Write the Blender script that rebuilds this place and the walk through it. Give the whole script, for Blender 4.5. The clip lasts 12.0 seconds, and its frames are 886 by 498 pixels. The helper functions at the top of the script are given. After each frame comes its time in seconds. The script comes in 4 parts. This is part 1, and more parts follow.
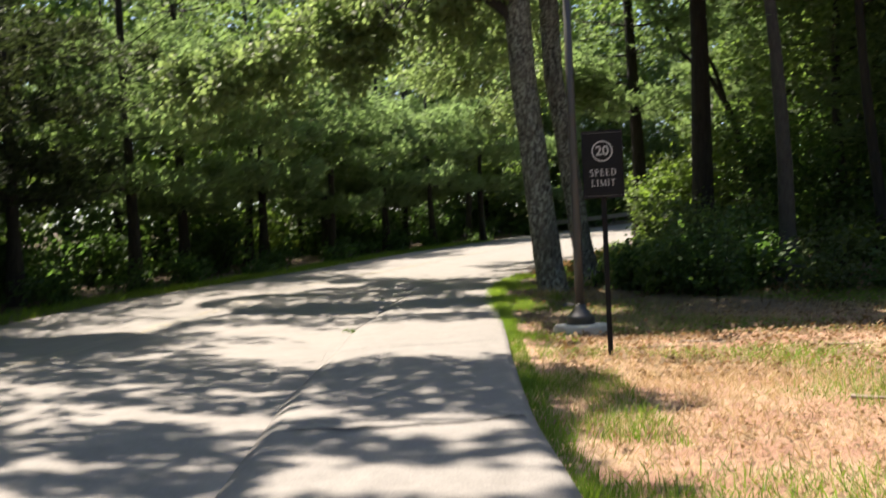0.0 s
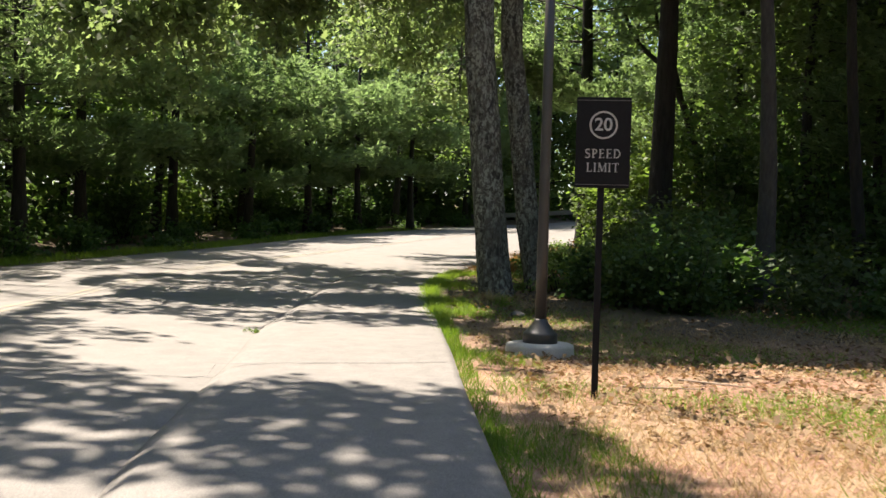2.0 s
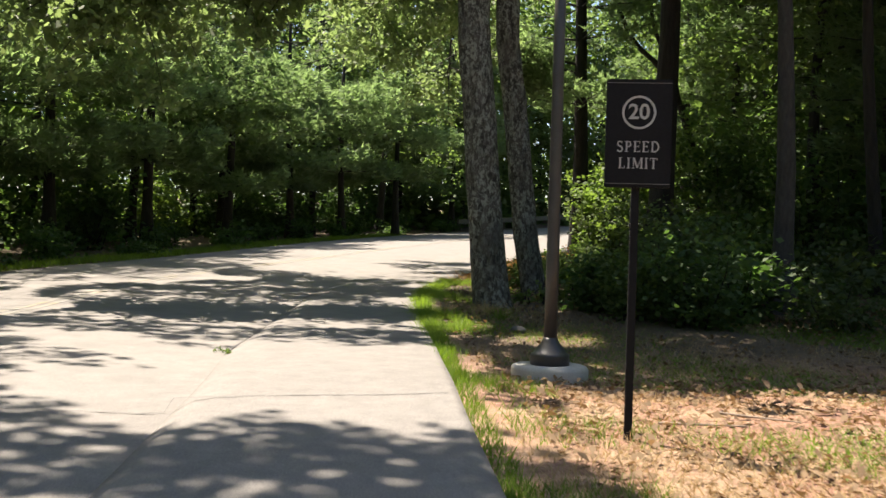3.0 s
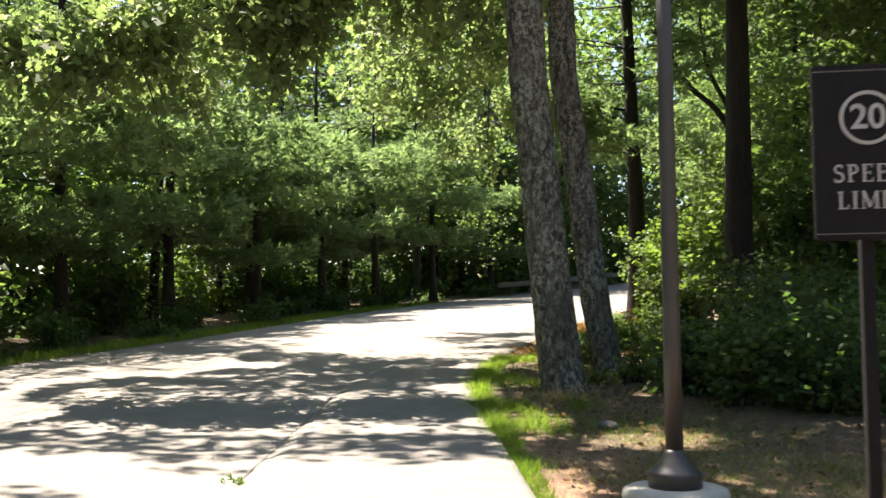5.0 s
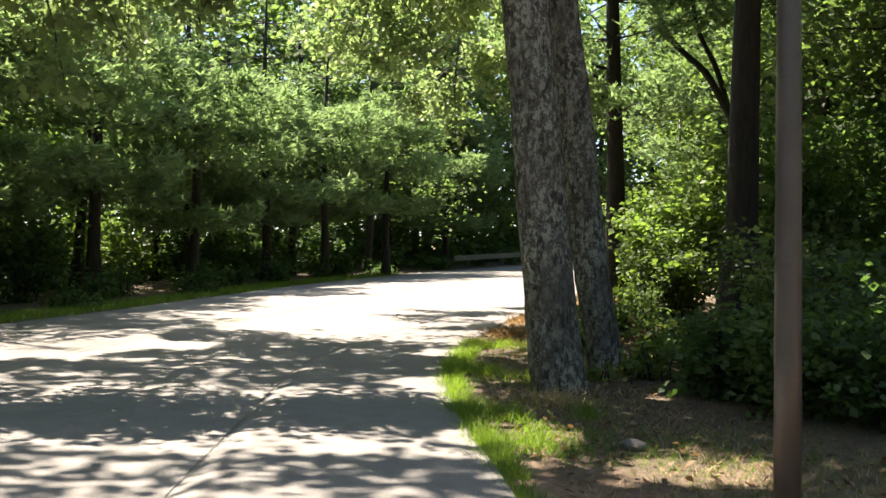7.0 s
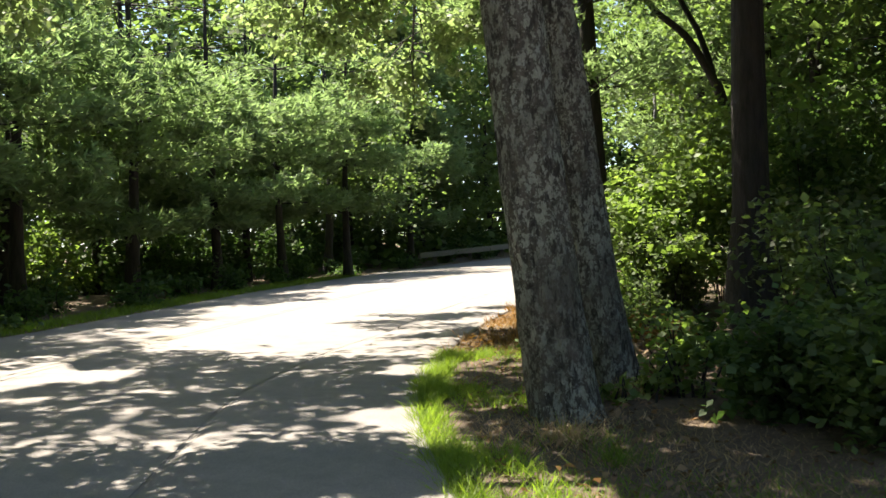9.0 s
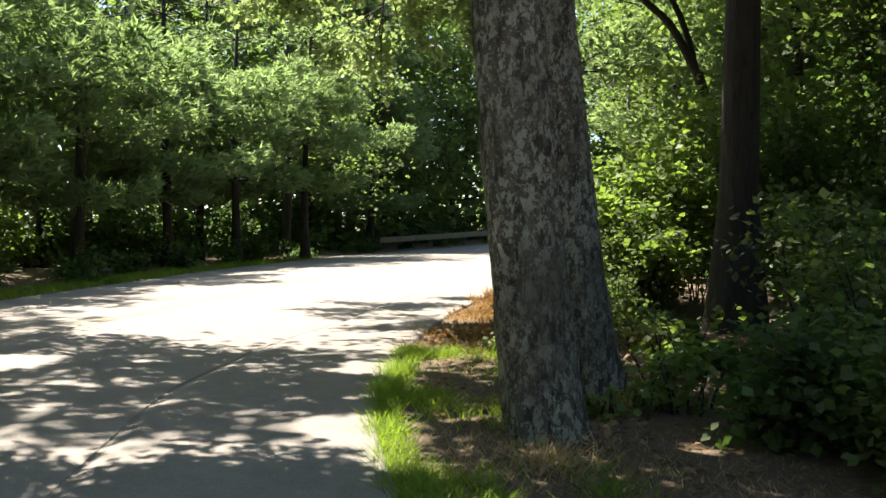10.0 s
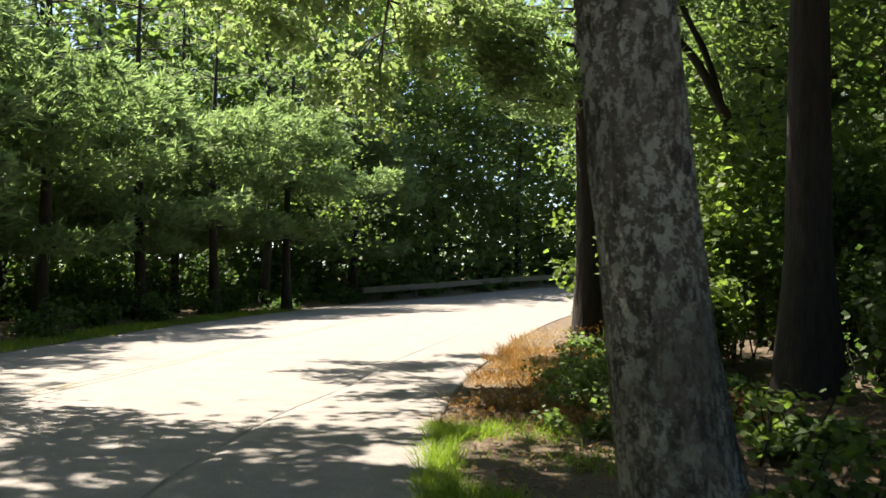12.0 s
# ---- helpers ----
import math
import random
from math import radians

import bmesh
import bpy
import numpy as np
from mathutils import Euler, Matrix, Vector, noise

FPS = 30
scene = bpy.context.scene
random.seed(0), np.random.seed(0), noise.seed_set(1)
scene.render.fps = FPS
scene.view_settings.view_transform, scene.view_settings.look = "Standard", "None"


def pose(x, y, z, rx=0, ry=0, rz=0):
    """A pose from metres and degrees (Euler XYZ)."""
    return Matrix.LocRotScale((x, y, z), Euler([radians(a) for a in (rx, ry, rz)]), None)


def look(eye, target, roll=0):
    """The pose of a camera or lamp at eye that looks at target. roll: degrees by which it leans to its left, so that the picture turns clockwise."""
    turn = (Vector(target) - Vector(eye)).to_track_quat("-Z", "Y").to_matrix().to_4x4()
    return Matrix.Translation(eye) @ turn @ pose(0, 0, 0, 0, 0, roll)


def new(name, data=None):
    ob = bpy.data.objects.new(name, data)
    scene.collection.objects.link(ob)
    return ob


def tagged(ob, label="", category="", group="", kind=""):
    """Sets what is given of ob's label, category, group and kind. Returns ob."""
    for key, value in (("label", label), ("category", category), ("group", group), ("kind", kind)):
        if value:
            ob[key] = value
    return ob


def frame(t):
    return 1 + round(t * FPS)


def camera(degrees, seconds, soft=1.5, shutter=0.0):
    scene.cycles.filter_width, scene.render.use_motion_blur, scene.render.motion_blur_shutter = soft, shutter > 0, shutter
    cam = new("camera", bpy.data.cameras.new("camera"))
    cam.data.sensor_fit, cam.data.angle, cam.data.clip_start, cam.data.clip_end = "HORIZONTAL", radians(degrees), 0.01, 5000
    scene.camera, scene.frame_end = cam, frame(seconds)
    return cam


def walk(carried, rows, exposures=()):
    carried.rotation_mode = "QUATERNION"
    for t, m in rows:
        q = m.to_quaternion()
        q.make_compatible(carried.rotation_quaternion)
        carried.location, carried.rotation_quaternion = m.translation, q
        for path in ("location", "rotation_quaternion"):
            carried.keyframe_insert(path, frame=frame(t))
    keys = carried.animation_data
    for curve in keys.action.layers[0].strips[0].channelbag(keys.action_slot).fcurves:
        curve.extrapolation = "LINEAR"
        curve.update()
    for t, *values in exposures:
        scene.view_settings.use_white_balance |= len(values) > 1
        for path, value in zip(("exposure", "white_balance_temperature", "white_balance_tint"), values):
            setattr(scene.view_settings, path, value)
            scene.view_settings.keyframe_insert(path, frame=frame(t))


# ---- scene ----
cam = camera(46.5, 12.0, 1.5, 0.5)
PATH = [
    (0, (1.83, -0.483, 1.26), (1.415, 1.473, 1.264), -2.6),
    (0.5, (1.649, 0.198, 1.274), (1.344, 2.172, 1.365), -3.2),
    (1, (1.466, 0.872, 1.285), (1.222, 2.855, 1.377), 1.7),
    (1.5, (1.291, 1.537, 1.295), (1.062, 3.52, 1.414), -1.0),
    (2, (1.123, 2.19, 1.305), (0.859, 4.173, 1.284), 1.7),
    (2.5, (0.969, 2.842, 1.314), (0.74, 4.829, 1.306), 0.2),
    (3, (0.814, 3.495, 1.33), (0.582, 5.482, 1.32), 1.7),
    (5, (0.202, 5.983, 1.485), (-0.094, 7.958, 1.597), -0.7),
    (5.5, (0.018, 6.621, 1.496), (-0.297, 8.594, 1.561), -2.3),
    (6, (-0.153, 7.272, 1.503), (-0.39, 9.258, 1.528), -1.7),
    (6.5, (-0.303, 7.93, 1.514), (-0.518, 9.918, 1.578), 0.3),
    (8.5, (-0.597, 10.483, 1.539), (-0.733, 12.478, 1.574), -0.4),
    (9, (-0.652, 11.098, 1.547), (-0.783, 13.093, 1.6), -2.0),
    (9.5, (-0.707, 11.688, 1.562), (-0.832, 13.683, 1.619), 1.6),
    (10, (-0.795, 12.249, 1.581), (-0.847, 14.248, 1.606), 0.3),
    (10.5, (-0.916, 12.784, 1.611), (-0.98, 14.783, 1.673), 1.7),
    (11, (-1.075, 13.301, 1.631), (-1.094, 15.301, 1.661), -1.2),
    (11.5, (-1.246, 13.808, 1.644), (-1.266, 15.806, 1.722), -0.5),
    (12, (-1.454, 14.312, 1.643), (-1.454, 16.309, 1.764), 0.1),
]
walk(cam, [(t, look(eye, target, roll)) for t, eye, target, roll in PATH],
     [(0, 1.65, 6600, 14), (0.4, 1.88, 6600, 14), (1.0, 2.1, 6600, 14), (1.7, 1.9, 6600, 14), (2.1, 1.65, 6600, 14), (3.2, 1.65, 6600, 14), (4.9, 2.18, 6600, 14), (6.5, 2.2, 6600, 14), (8.5, 2.15, 6550, 13), (10.5, 2.12, 6600, 13), (12, 1.93, 6600, 13)])
# ---------------------------------------------------------------- light
SUN_EL, SUN_AZ = radians(64.0), radians(54.0)          # azimuth: to the left of the way ahead
SUN = Vector((-math.sin(SUN_AZ) * math.cos(SUN_EL), math.cos(SUN_AZ) * math.cos(SUN_EL), math.sin(SUN_EL)))
world = bpy.data.worlds.new("sky")
scene.world = world
world.use_nodes = True
wt = world.node_tree
sky = wt.nodes.new("ShaderNodeTexSky")
sky.sky_type = "NISHITA"
sky.sun_disc = False
sky.sun_elevation = SUN_EL
sky.sun_rotation = -SUN_AZ
wt.links.new(sky.outputs["Color"], wt.nodes["Background"].inputs["Color"])
wt.nodes["Background"].inputs["Strength"].default_value = 0.072
sun_data = bpy.data.lights.new("sun", "SUN")
sun_data.energy, sun_data.angle, sun_data.color = 5.0, radians(0.6), (1.0, 0.92, 0.77)
sun = new("sun", sun_data)
sun.matrix_world = look(SUN * 60.0, (0, 0, 0))


# ---------------------------------------------------------------- materials
def material(name):
    m = bpy.data.materials.new(name)
    m.use_nodes = True
    nt = m.node_tree
    nt.nodes.clear()
    out = nt.nodes.new("ShaderNodeOutputMaterial")
    b = nt.nodes.new("ShaderNodeBsdfPrincipled")
    nt.links.new(b.outputs[0], out.inputs[0])
    return m, nt, b, out


def ramp(nt, source, stops):
    r = nt.nodes.new("ShaderNodeValToRGB")
    r.color_ramp.elements[0].position, r.color_ramp.elements[0].color = stops[0][0], (*stops[0][1], 1)
    r.color_ramp.elements[1].position, r.color_ramp.elements[1].color = stops[-1][0], (*stops[-1][1], 1)
    for p, c in stops[1:-1]:
        r.color_ramp.elements.new(p).color = (*c, 1)
    nt.links.new(source, r.inputs[0])
    return r.outputs[0]


def noise_tex(nt, scale, detail=6, rough=0.6, stretch=None):
    tc = nt.nodes.new("ShaderNodeTexCoord")
    n = nt.nodes.new("ShaderNodeTexNoise")
    n.inputs["Scale"].default_value, n.inputs["Detail"].default_value, n.inputs["Roughness"].default_value = scale, detail, rough
    source = tc.outputs["Object"]
    if stretch:
        mp = nt.nodes.new("ShaderNodeMapping")
        mp.inputs["Scale"].default_value = stretch
        nt.links.new(source, mp.inputs[0])
        source = mp.outputs[0]
    nt.links.new(source, n.inputs["Vector"])
    return n.outputs[0]


def mix(nt, f, a, b, mode="MIX"):
    m = nt.nodes.new("ShaderNodeMix")
    m.data_type, m.blend_type = "RGBA", mode
    if isinstance(f, float):
        m.inputs[0].default_value = f
    else:
        nt.links.new(f, m.inputs[0])
    for v, i in ((a, 6), (b, 7)):
        if isinstance(v, tuple):
            m.inputs[i].default_value = (*v, 1)
        else:
            nt.links.new(v, m.inputs[i])
    return m.outputs[2]


def bump(nt, b, height, strength, distance):
    n = nt.nodes.new("ShaderNodeBump")
    n.inputs["Strength"].default_value, n.inputs["Distance"].default_value = strength, distance
    nt.links.new(height, n.inputs["Height"])
    nt.links.new(n.outputs[0], b.inputs["Normal"])


def grained(name, big, small, scales, rough=0.85, depth=0.01, strength=0.5, stretch=None, metal=0.0):
    """Two scales of colour variation and a fine relief."""
    m, nt, b, out = material(name)
    n1 = noise_tex(nt, scales[0], 5, 0.6, stretch)
    n2 = noise_tex(nt, scales[1], 4, 0.7, stretch)
    c = mix(nt, 0.5, ramp(nt, n1, big), ramp(nt, n2, small))
    nt.links.new(c, b.inputs["Base Color"])
    b.inputs["Roughness"].default_value, b.inputs["Metallic"].default_value = rough, metal
    bump(nt, b, n2, strength, depth)
    return m


def leafy(name, dark, light, through_light, gloss=0.45, share=0.45):
    """A leaf: part of the light passes through it."""
    m, nt, b, out = material(name)
    g = nt.nodes.new("ShaderNodeNewGeometry")
    c = ramp(nt, g.outputs["Random Per Island"], [(0.0, dark), (1.0, light)])
    n = noise_tex(nt, 0.6, 2)
    c = mix(nt, n, c, mix(nt, 0.4, c, (0.11, 0.11, 0.04)))
    nt.links.new(c, b.inputs["Base Color"])
    b.inputs["Roughness"].default_value = gloss + 0.12
    b.inputs["Specular IOR Level"].default_value = 0.28
    t = nt.nodes.new("ShaderNodeBsdfTranslucent")
    nt.links.new(mix(nt, 1.0, c, through_light, "MULTIPLY"), t.inputs["Color"])
    ms = nt.nodes.new("ShaderNodeMixShader")
    ms.inputs[0].default_value = share
    nt.links.new(b.outputs[0], ms.inputs[1])
    nt.links.new(t.outputs[0], ms.inputs[2])
    nt.links.new(ms.outputs[0], out.inputs[0])
    return m


def paving(name, dark, light, stone, seed_scale):
    """Worn asphalt: broad stains, hairline wear and coarse pale stones in a dark binder."""
    m, nt, b, out = material(name)
    broad = noise_tex(nt, 0.45 * seed_scale, 6, 0.7)
    streak = noise_tex(nt, 2.6 * seed_scale, 7, 0.72)
    grit = noise_tex(nt, 75, 5, 0.75)
    v = nt.nodes.new("ShaderNodeTexVoronoi")
    v.inputs["Scale"].default_value = 95
    tc = nt.nodes.new("ShaderNodeTexCoord")
    nt.links.new(tc.outputs["Object"], v.inputs["Vector"])
    base = ramp(nt, broad, [(0.33, dark), (0.66, light)])
    worn = mix(nt, 0.6, base, ramp(nt, streak, [(0.34, tuple(q * 0.66 for q in dark)), (0.64, tuple(q * 1.18 for q in light))]))
    c = mix(nt, 0.5, worn, ramp(nt, grit, [(0.3, tuple(q * 0.5 for q in dark)), (0.72, stone)]))
    c = mix(nt, 0.35, c, mix(nt, 1.0, c, ramp(nt, v.outputs["Distance"], [(0.15, (1.25, 1.23, 1.2)), (0.6, (0.62, 0.62, 0.62))]), "MULTIPLY"))
    nt.links.new(c, b.inputs["Base Color"])
    b.inputs["Roughness"].default_value = 0.82
    b.inputs["Specular IOR Level"].default_value = 0.35
    bump(nt, b, grit, 0.6, 0.006)
    return m


ASPHALT = paving("old_asphalt", (0.180, 0.164, 0.152), (0.242, 0.223, 0.207), (0.345, 0.322, 0.298), 1.0)
WALKWAY = paving("pale_asphalt", (0.176, 0.161, 0.150), (0.235, 0.217, 0.202), (0.335, 0.313, 0.29), 1.6)
CRACK = grained("crack_filler", [(0.3, (0.07, 0.066, 0.062)), (0.7, (0.11, 0.105, 0.10))], [(0.3, (0.04, 0.04, 0.04)), (0.7, (0.10, 0.09, 0.08))], (3, 60), 0.9)
JOINT = grained("gritty_joint", [(0.42, (0.10, 0.097, 0.092)), (0.62, (0.19, 0.183, 0.175))], [(0.3, (0.09, 0.087, 0.083)), (0.7, (0.21, 0.20, 0.19))], (1.5, 60), 0.9)
YELLOW = grained("worn_yellow_paint", [(0.48, (0.18, 0.172, 0.16)), (0.72, (0.36, 0.27, 0.10))], [(0.48, (0.19, 0.18, 0.165)), (0.75, (0.36, 0.28, 0.12))], (1.7, 30), 0.7)


def woodland_floor():
    """Orange-tan lawn soil that gives way to brown leaf litter in the wood and behind the far verge."""
    m, nt, b, out = material("woodland_floor")
    tc = nt.nodes.new("ShaderNodeTexCoord")
    sep = nt.nodes.new("ShaderNodeSeparateXYZ")
    nt.links.new(tc.outputs["Object"], sep.inputs[0])
    wave, fine, chips = noise_tex(nt, 0.55, 4), noise_tex(nt, 26, 6, 0.75), noise_tex(nt, 7, 6, 0.7)

    def calc(op, p, q):
        n = nt.nodes.new("ShaderNodeMath")
        n.operation = op
        for k, v in enumerate((p, q)):
            if isinstance(v, float):
                n.inputs[k].default_value = v
            else:
                nt.links.new(v, n.inputs[k])
        return n.outputs[0]
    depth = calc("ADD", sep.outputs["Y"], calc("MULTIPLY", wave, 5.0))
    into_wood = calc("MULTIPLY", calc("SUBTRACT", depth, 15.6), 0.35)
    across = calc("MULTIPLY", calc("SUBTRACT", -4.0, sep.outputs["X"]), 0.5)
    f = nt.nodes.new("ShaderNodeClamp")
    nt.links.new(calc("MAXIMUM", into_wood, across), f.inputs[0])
    bare = noise_tex(nt, 1.1, 5, 0.65)
    straw = mix(nt, 0.5, ramp(nt, chips, [(0.35, (0.24, 0.145, 0.085)), (0.5, (0.38, 0.25, 0.15)), (0.66, (0.48, 0.345, 0.22))]), ramp(nt, fine, [(0.32, (0.16, 0.09, 0.055)), (0.7, (0.60, 0.43, 0.285))]))
    needle_soil = mix(nt, 0.55, ramp(nt, chips, [(0.34, (0.15, 0.075, 0.05)), (0.5, (0.31, 0.165, 0.108)), (0.66, (0.44, 0.26, 0.175))]), ramp(nt, fine, [(0.30, (0.09, 0.045, 0.03)), (0.52, (0.31, 0.165, 0.108)), (0.70, (0.62, 0.43, 0.30))]))
    lawn = mix(nt, ramp(nt, bare, [(0.40, (0, 0, 0)), (0.56, (1, 1, 1))]), straw, needle_soil)
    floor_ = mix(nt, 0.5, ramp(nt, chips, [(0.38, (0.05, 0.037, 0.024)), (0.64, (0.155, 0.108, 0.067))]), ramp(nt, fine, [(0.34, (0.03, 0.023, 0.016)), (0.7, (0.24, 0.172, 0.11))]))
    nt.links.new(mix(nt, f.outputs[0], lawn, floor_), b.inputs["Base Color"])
    b.inputs["Roughness"].default_value = 0.95
    bump(nt, b, fine, 0.9, 0.04)
    return m


LITTER = woodland_floor()
CONCRETE = grained("weathered_concrete", [(0.3, (0.36, 0.34, 0.30)), (0.7, (0.50, 0.48, 0.43))], [(0.3, (0.30, 0.28, 0.25)), (0.7, (0.55, 0.53, 0.48))], (6, 70), 0.9, 0.004, 0.5)
BRONZE = grained("bronze_paint", [(0.3, (0.040, 0.037, 0.035)), (0.7, (0.060, 0.056, 0.053))], [(0.3, (0.036, 0.033, 0.031)), (0.7, (0.066, 0.061, 0.058))], (4, 50), 0.4, 0.001, 0.2)
BLACK = grained("black_sign_paint", [(0.3, (0.008, 0.008, 0.009)), (0.7, (0.014, 0.014, 0.015))], [(0.3, (0.007, 0.007, 0.008)), (0.7, (0.015, 0.015, 0.017))], (5, 60), 0.75, 0.001, 0.2)
BLACK.node_tree.nodes["Principled BSDF"].inputs["Specular IOR Level"].default_value = 0.2
LETTER = grained("sign_grey", [(0.3, (0.36, 0.36, 0.35)), (0.7, (0.46, 0.455, 0.445))], [(0.3, (0.33, 0.33, 0.32)), (0.7, (0.48, 0.475, 0.465))], (8, 60), 0.5, 0.0005, 0.1)
BORDER = grained("sign_border", [(0.3, (0.10, 0.10, 0.10)), (0.7, (0.17, 0.17, 0.165))], [(0.3, (0.08, 0.08, 0.08)), (0.7, (0.20, 0.20, 0.19))], (8, 60), 0.6, 0.0005, 0.1)
TIMBER = grained("grey_timber", [(0.3, (0.10, 0.09, 0.072)), (0.7, (0.165, 0.148, 0.12))], [(0.3, (0.07, 0.062, 0.05)), (0.7, (0.19, 0.17, 0.14))], (1.5, 25), 0.85, 0.004, 0.5)
STONE = grained("field_stone", [(0.3, (0.07, 0.065, 0.06)), (0.7, (0.13, 0.12, 0.11))], [(0.3, (0.05, 0.047, 0.043)), (0.7, (0.17, 0.155, 0.14))], (8, 40), 0.9, 0.01, 0.6)
DARK_BARK = grained("dark_bark", [(0.3, (0.016, 0.013, 0.011)), (0.7, (0.034, 0.029, 0.025))], [(0.35, (0.010, 0.009, 0.007)), (0.7, (0.052, 0.044, 0.037))], (2, 14), 0.95, 0.05, 1.0, (1, 1, 0.2))
GREY_BARK = grained("grey_bark", [(0.3, (0.03, 0.028, 0.024)), (0.7, (0.06, 0.056, 0.05))], [(0.35, (0.02, 0.019, 0.017)), (0.7, (0.08, 0.075, 0.066))], (2, 18), 0.95, 0.03, 0.8, (1, 1, 0.3))
TWIG = grained("dead_twig", [(0.3, (0.20, 0.15, 0.11)), (0.7, (0.36, 0.29, 0.22))], [(0.3, (0.16, 0.12, 0.09)), (0.7, (0.40, 0.33, 0.26))], (5, 30), 0.9)


def lichen_bark():
    """Grey-brown bark in long plates, with pale grey-green lichen blotches of two sizes."""
    m, nt, b, out = material("lichen_bark")
    plates = noise_tex(nt, 14, 8, 0.68, (1, 1, 0.36))
    fine = noise_tex(nt, 70, 5, 0.7, (1, 1, 0.5))
    spots = noise_tex(nt, 17, 6, 0.66, (1, 1, 0.7))
    rims = noise_tex(nt, 34, 4, 0.6)
    broad = noise_tex(nt, 1.7, 4, 0.65, (1, 1, 0.7))
    bark = mix(nt, 0.35, ramp(nt, plates, [(0.40, (0.014, 0.012, 0.010)), (0.47, (0.068, 0.062, 0.050)), (0.63, (0.138, 0.128, 0.105))]),
               ramp(nt, fine, [(0.32, (0.035, 0.031, 0.025)), (0.68, (0.18, 0.167, 0.138))]))
    where = ramp(nt, broad, [(0.36, (0.15, 0.15, 0.15)), (0.54, (1, 1, 1))])
    big = ramp(nt, spots, [(0.505, (0, 0, 0)), (0.53, (0.95, 0.95, 0.95))])
    small = ramp(nt, rims, [(0.57, (0, 0, 0)), (0.60, (0.8, 0.8, 0.8))])
    blotch = mix(nt, 1.0, mix(nt, 1.0, big, small, "LIGHTEN"), where, "MULTIPLY")
    gaps = ramp(nt, plates, [(0.40, (0.1, 0.1, 0.1)), (0.46, (1, 1, 1))])
    blotch = mix(nt, 1.0, blotch, gaps, "MULTIPLY")
    c = mix(nt, blotch, bark, ramp(nt, fine, [(0.3, (0.19, 0.197, 0.16)), (0.7, (0.385, 0.395, 0.33))]))
    nt.links.new(c, b.inputs["Base Color"])
    b.inputs["Roughness"].default_value = 0.95
    b.inputs["Specular IOR Level"].default_value = 0.2
    bump(nt, b, plates, 1.0, 0.06)
    return m


OAK_BARK = lichen_bark()
OAK_LEAF = leafy("oak_leaf", (0.085, 0.125, 0.055), (0.155, 0.20, 0.095), (2.15, 2.3, 1.6), 0.40, 0.56)
TREE_LEAF = leafy("tree_leaf", (0.055, 0.095, 0.040), (0.12, 0.172, 0.075), (1.9, 2.15, 1.0), 0.5, 0.5)
SHRUB_LEAF = leafy("shrub_leaf", (0.03, 0.07, 0.028), (0.085, 0.145, 0.06), (1.6, 1.9, 0.85), 0.5, 0.45)
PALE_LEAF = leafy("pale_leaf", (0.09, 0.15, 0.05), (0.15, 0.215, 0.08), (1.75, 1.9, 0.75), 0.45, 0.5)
RUST_LEAF = leafy("rust_leaf", (0.16, 0.09, 0.03), (0.30, 0.17, 0.06), (1.6, 1.3, 0.7), 0.6, 0.35)
BROWN_LEAF = leafy("brown_leaf", (0.12, 0.07, 0.042), (0.29, 0.19, 0.12), (1.4, 1.2, 0.9), 0.65, 0.25)
NEEDLE = leafy("pine_needle", (0.105, 0.152, 0.098), (0.138, 0.188, 0.12), (2.2, 2.45, 1.35), 0.5, 0.58)
# shaded copies of NEEDLE and TREE_LEAF: the wood's shade put into the colour
SHADED_NEEDLE = leafy("shaded_needle", (0.022, 0.036, 0.022), (0.045, 0.066, 0.038), (1.6, 1.8, 1.0), 0.55, 0.3)
SHADED_LEAF = leafy("shaded_leaf", (0.03, 0.05, 0.024), (0.07, 0.10, 0.045), (1.6, 1.9, 0.85), 0.5, 0.4)
GREEN_BLADE = leafy("green_grass", (0.08, 0.15, 0.02), (0.17, 0.26, 0.04), (1.6, 1.8, 0.6), 0.5, 0.4)
LUSH_BLADE = leafy("lush_grass", (0.12, 0.20, 0.03), (0.24, 0.34, 0.06), (1.6, 1.75, 0.6), 0.5, 0.45)
STRAW_BLADE = leafy("straw_grass", (0.36, 0.25, 0.135), (0.58, 0.44, 0.26), (1.2, 1.1, 0.9), 0.6, 0.3)


# ---------------------------------------------------------------- mesh helpers
def part(name, bm, mat, parent=None, label=""):
    me = bpy.data.meshes.new(name)
    bm.to_mesh(me)
    bm.free()
    return place(name, me, mat, parent, label)


def place(name, me, mat, parent=None, label="", smooth=False):
    for m in (mat if isinstance(mat, (list, tuple)) else (mat,)):
        me.materials.append(m)
    if smooth:
        me.polygons.foreach_set("use_smooth", [True] * len(me.polygons))
    ob = new(name, me)
    ob.parent = parent
    if label:
        ob["label"] = label
    return ob


def soup(name, verts, n_side):
    """A mesh of loose faces, each with n_side corners, from an array (faces * n_side, 3)."""
    v = np.ascontiguousarray(verts, dtype=np.float32).reshape(-1, 3)
    me = bpy.data.meshes.new(name)
    nv = len(v)
    nf = nv // n_side
    me.vertices.add(nv)
    me.vertices.foreach_set("co", v.ravel())
    me.loops.add(nv)
    me.loops.foreach_set("vertex_index", np.arange(nv, dtype=np.int32))
    me.polygons.add(nf)
    me.polygons.foreach_set("loop_start", np.arange(0, nv, n_side, dtype=np.int32))
    me.update(calc_edges=True)
    return me


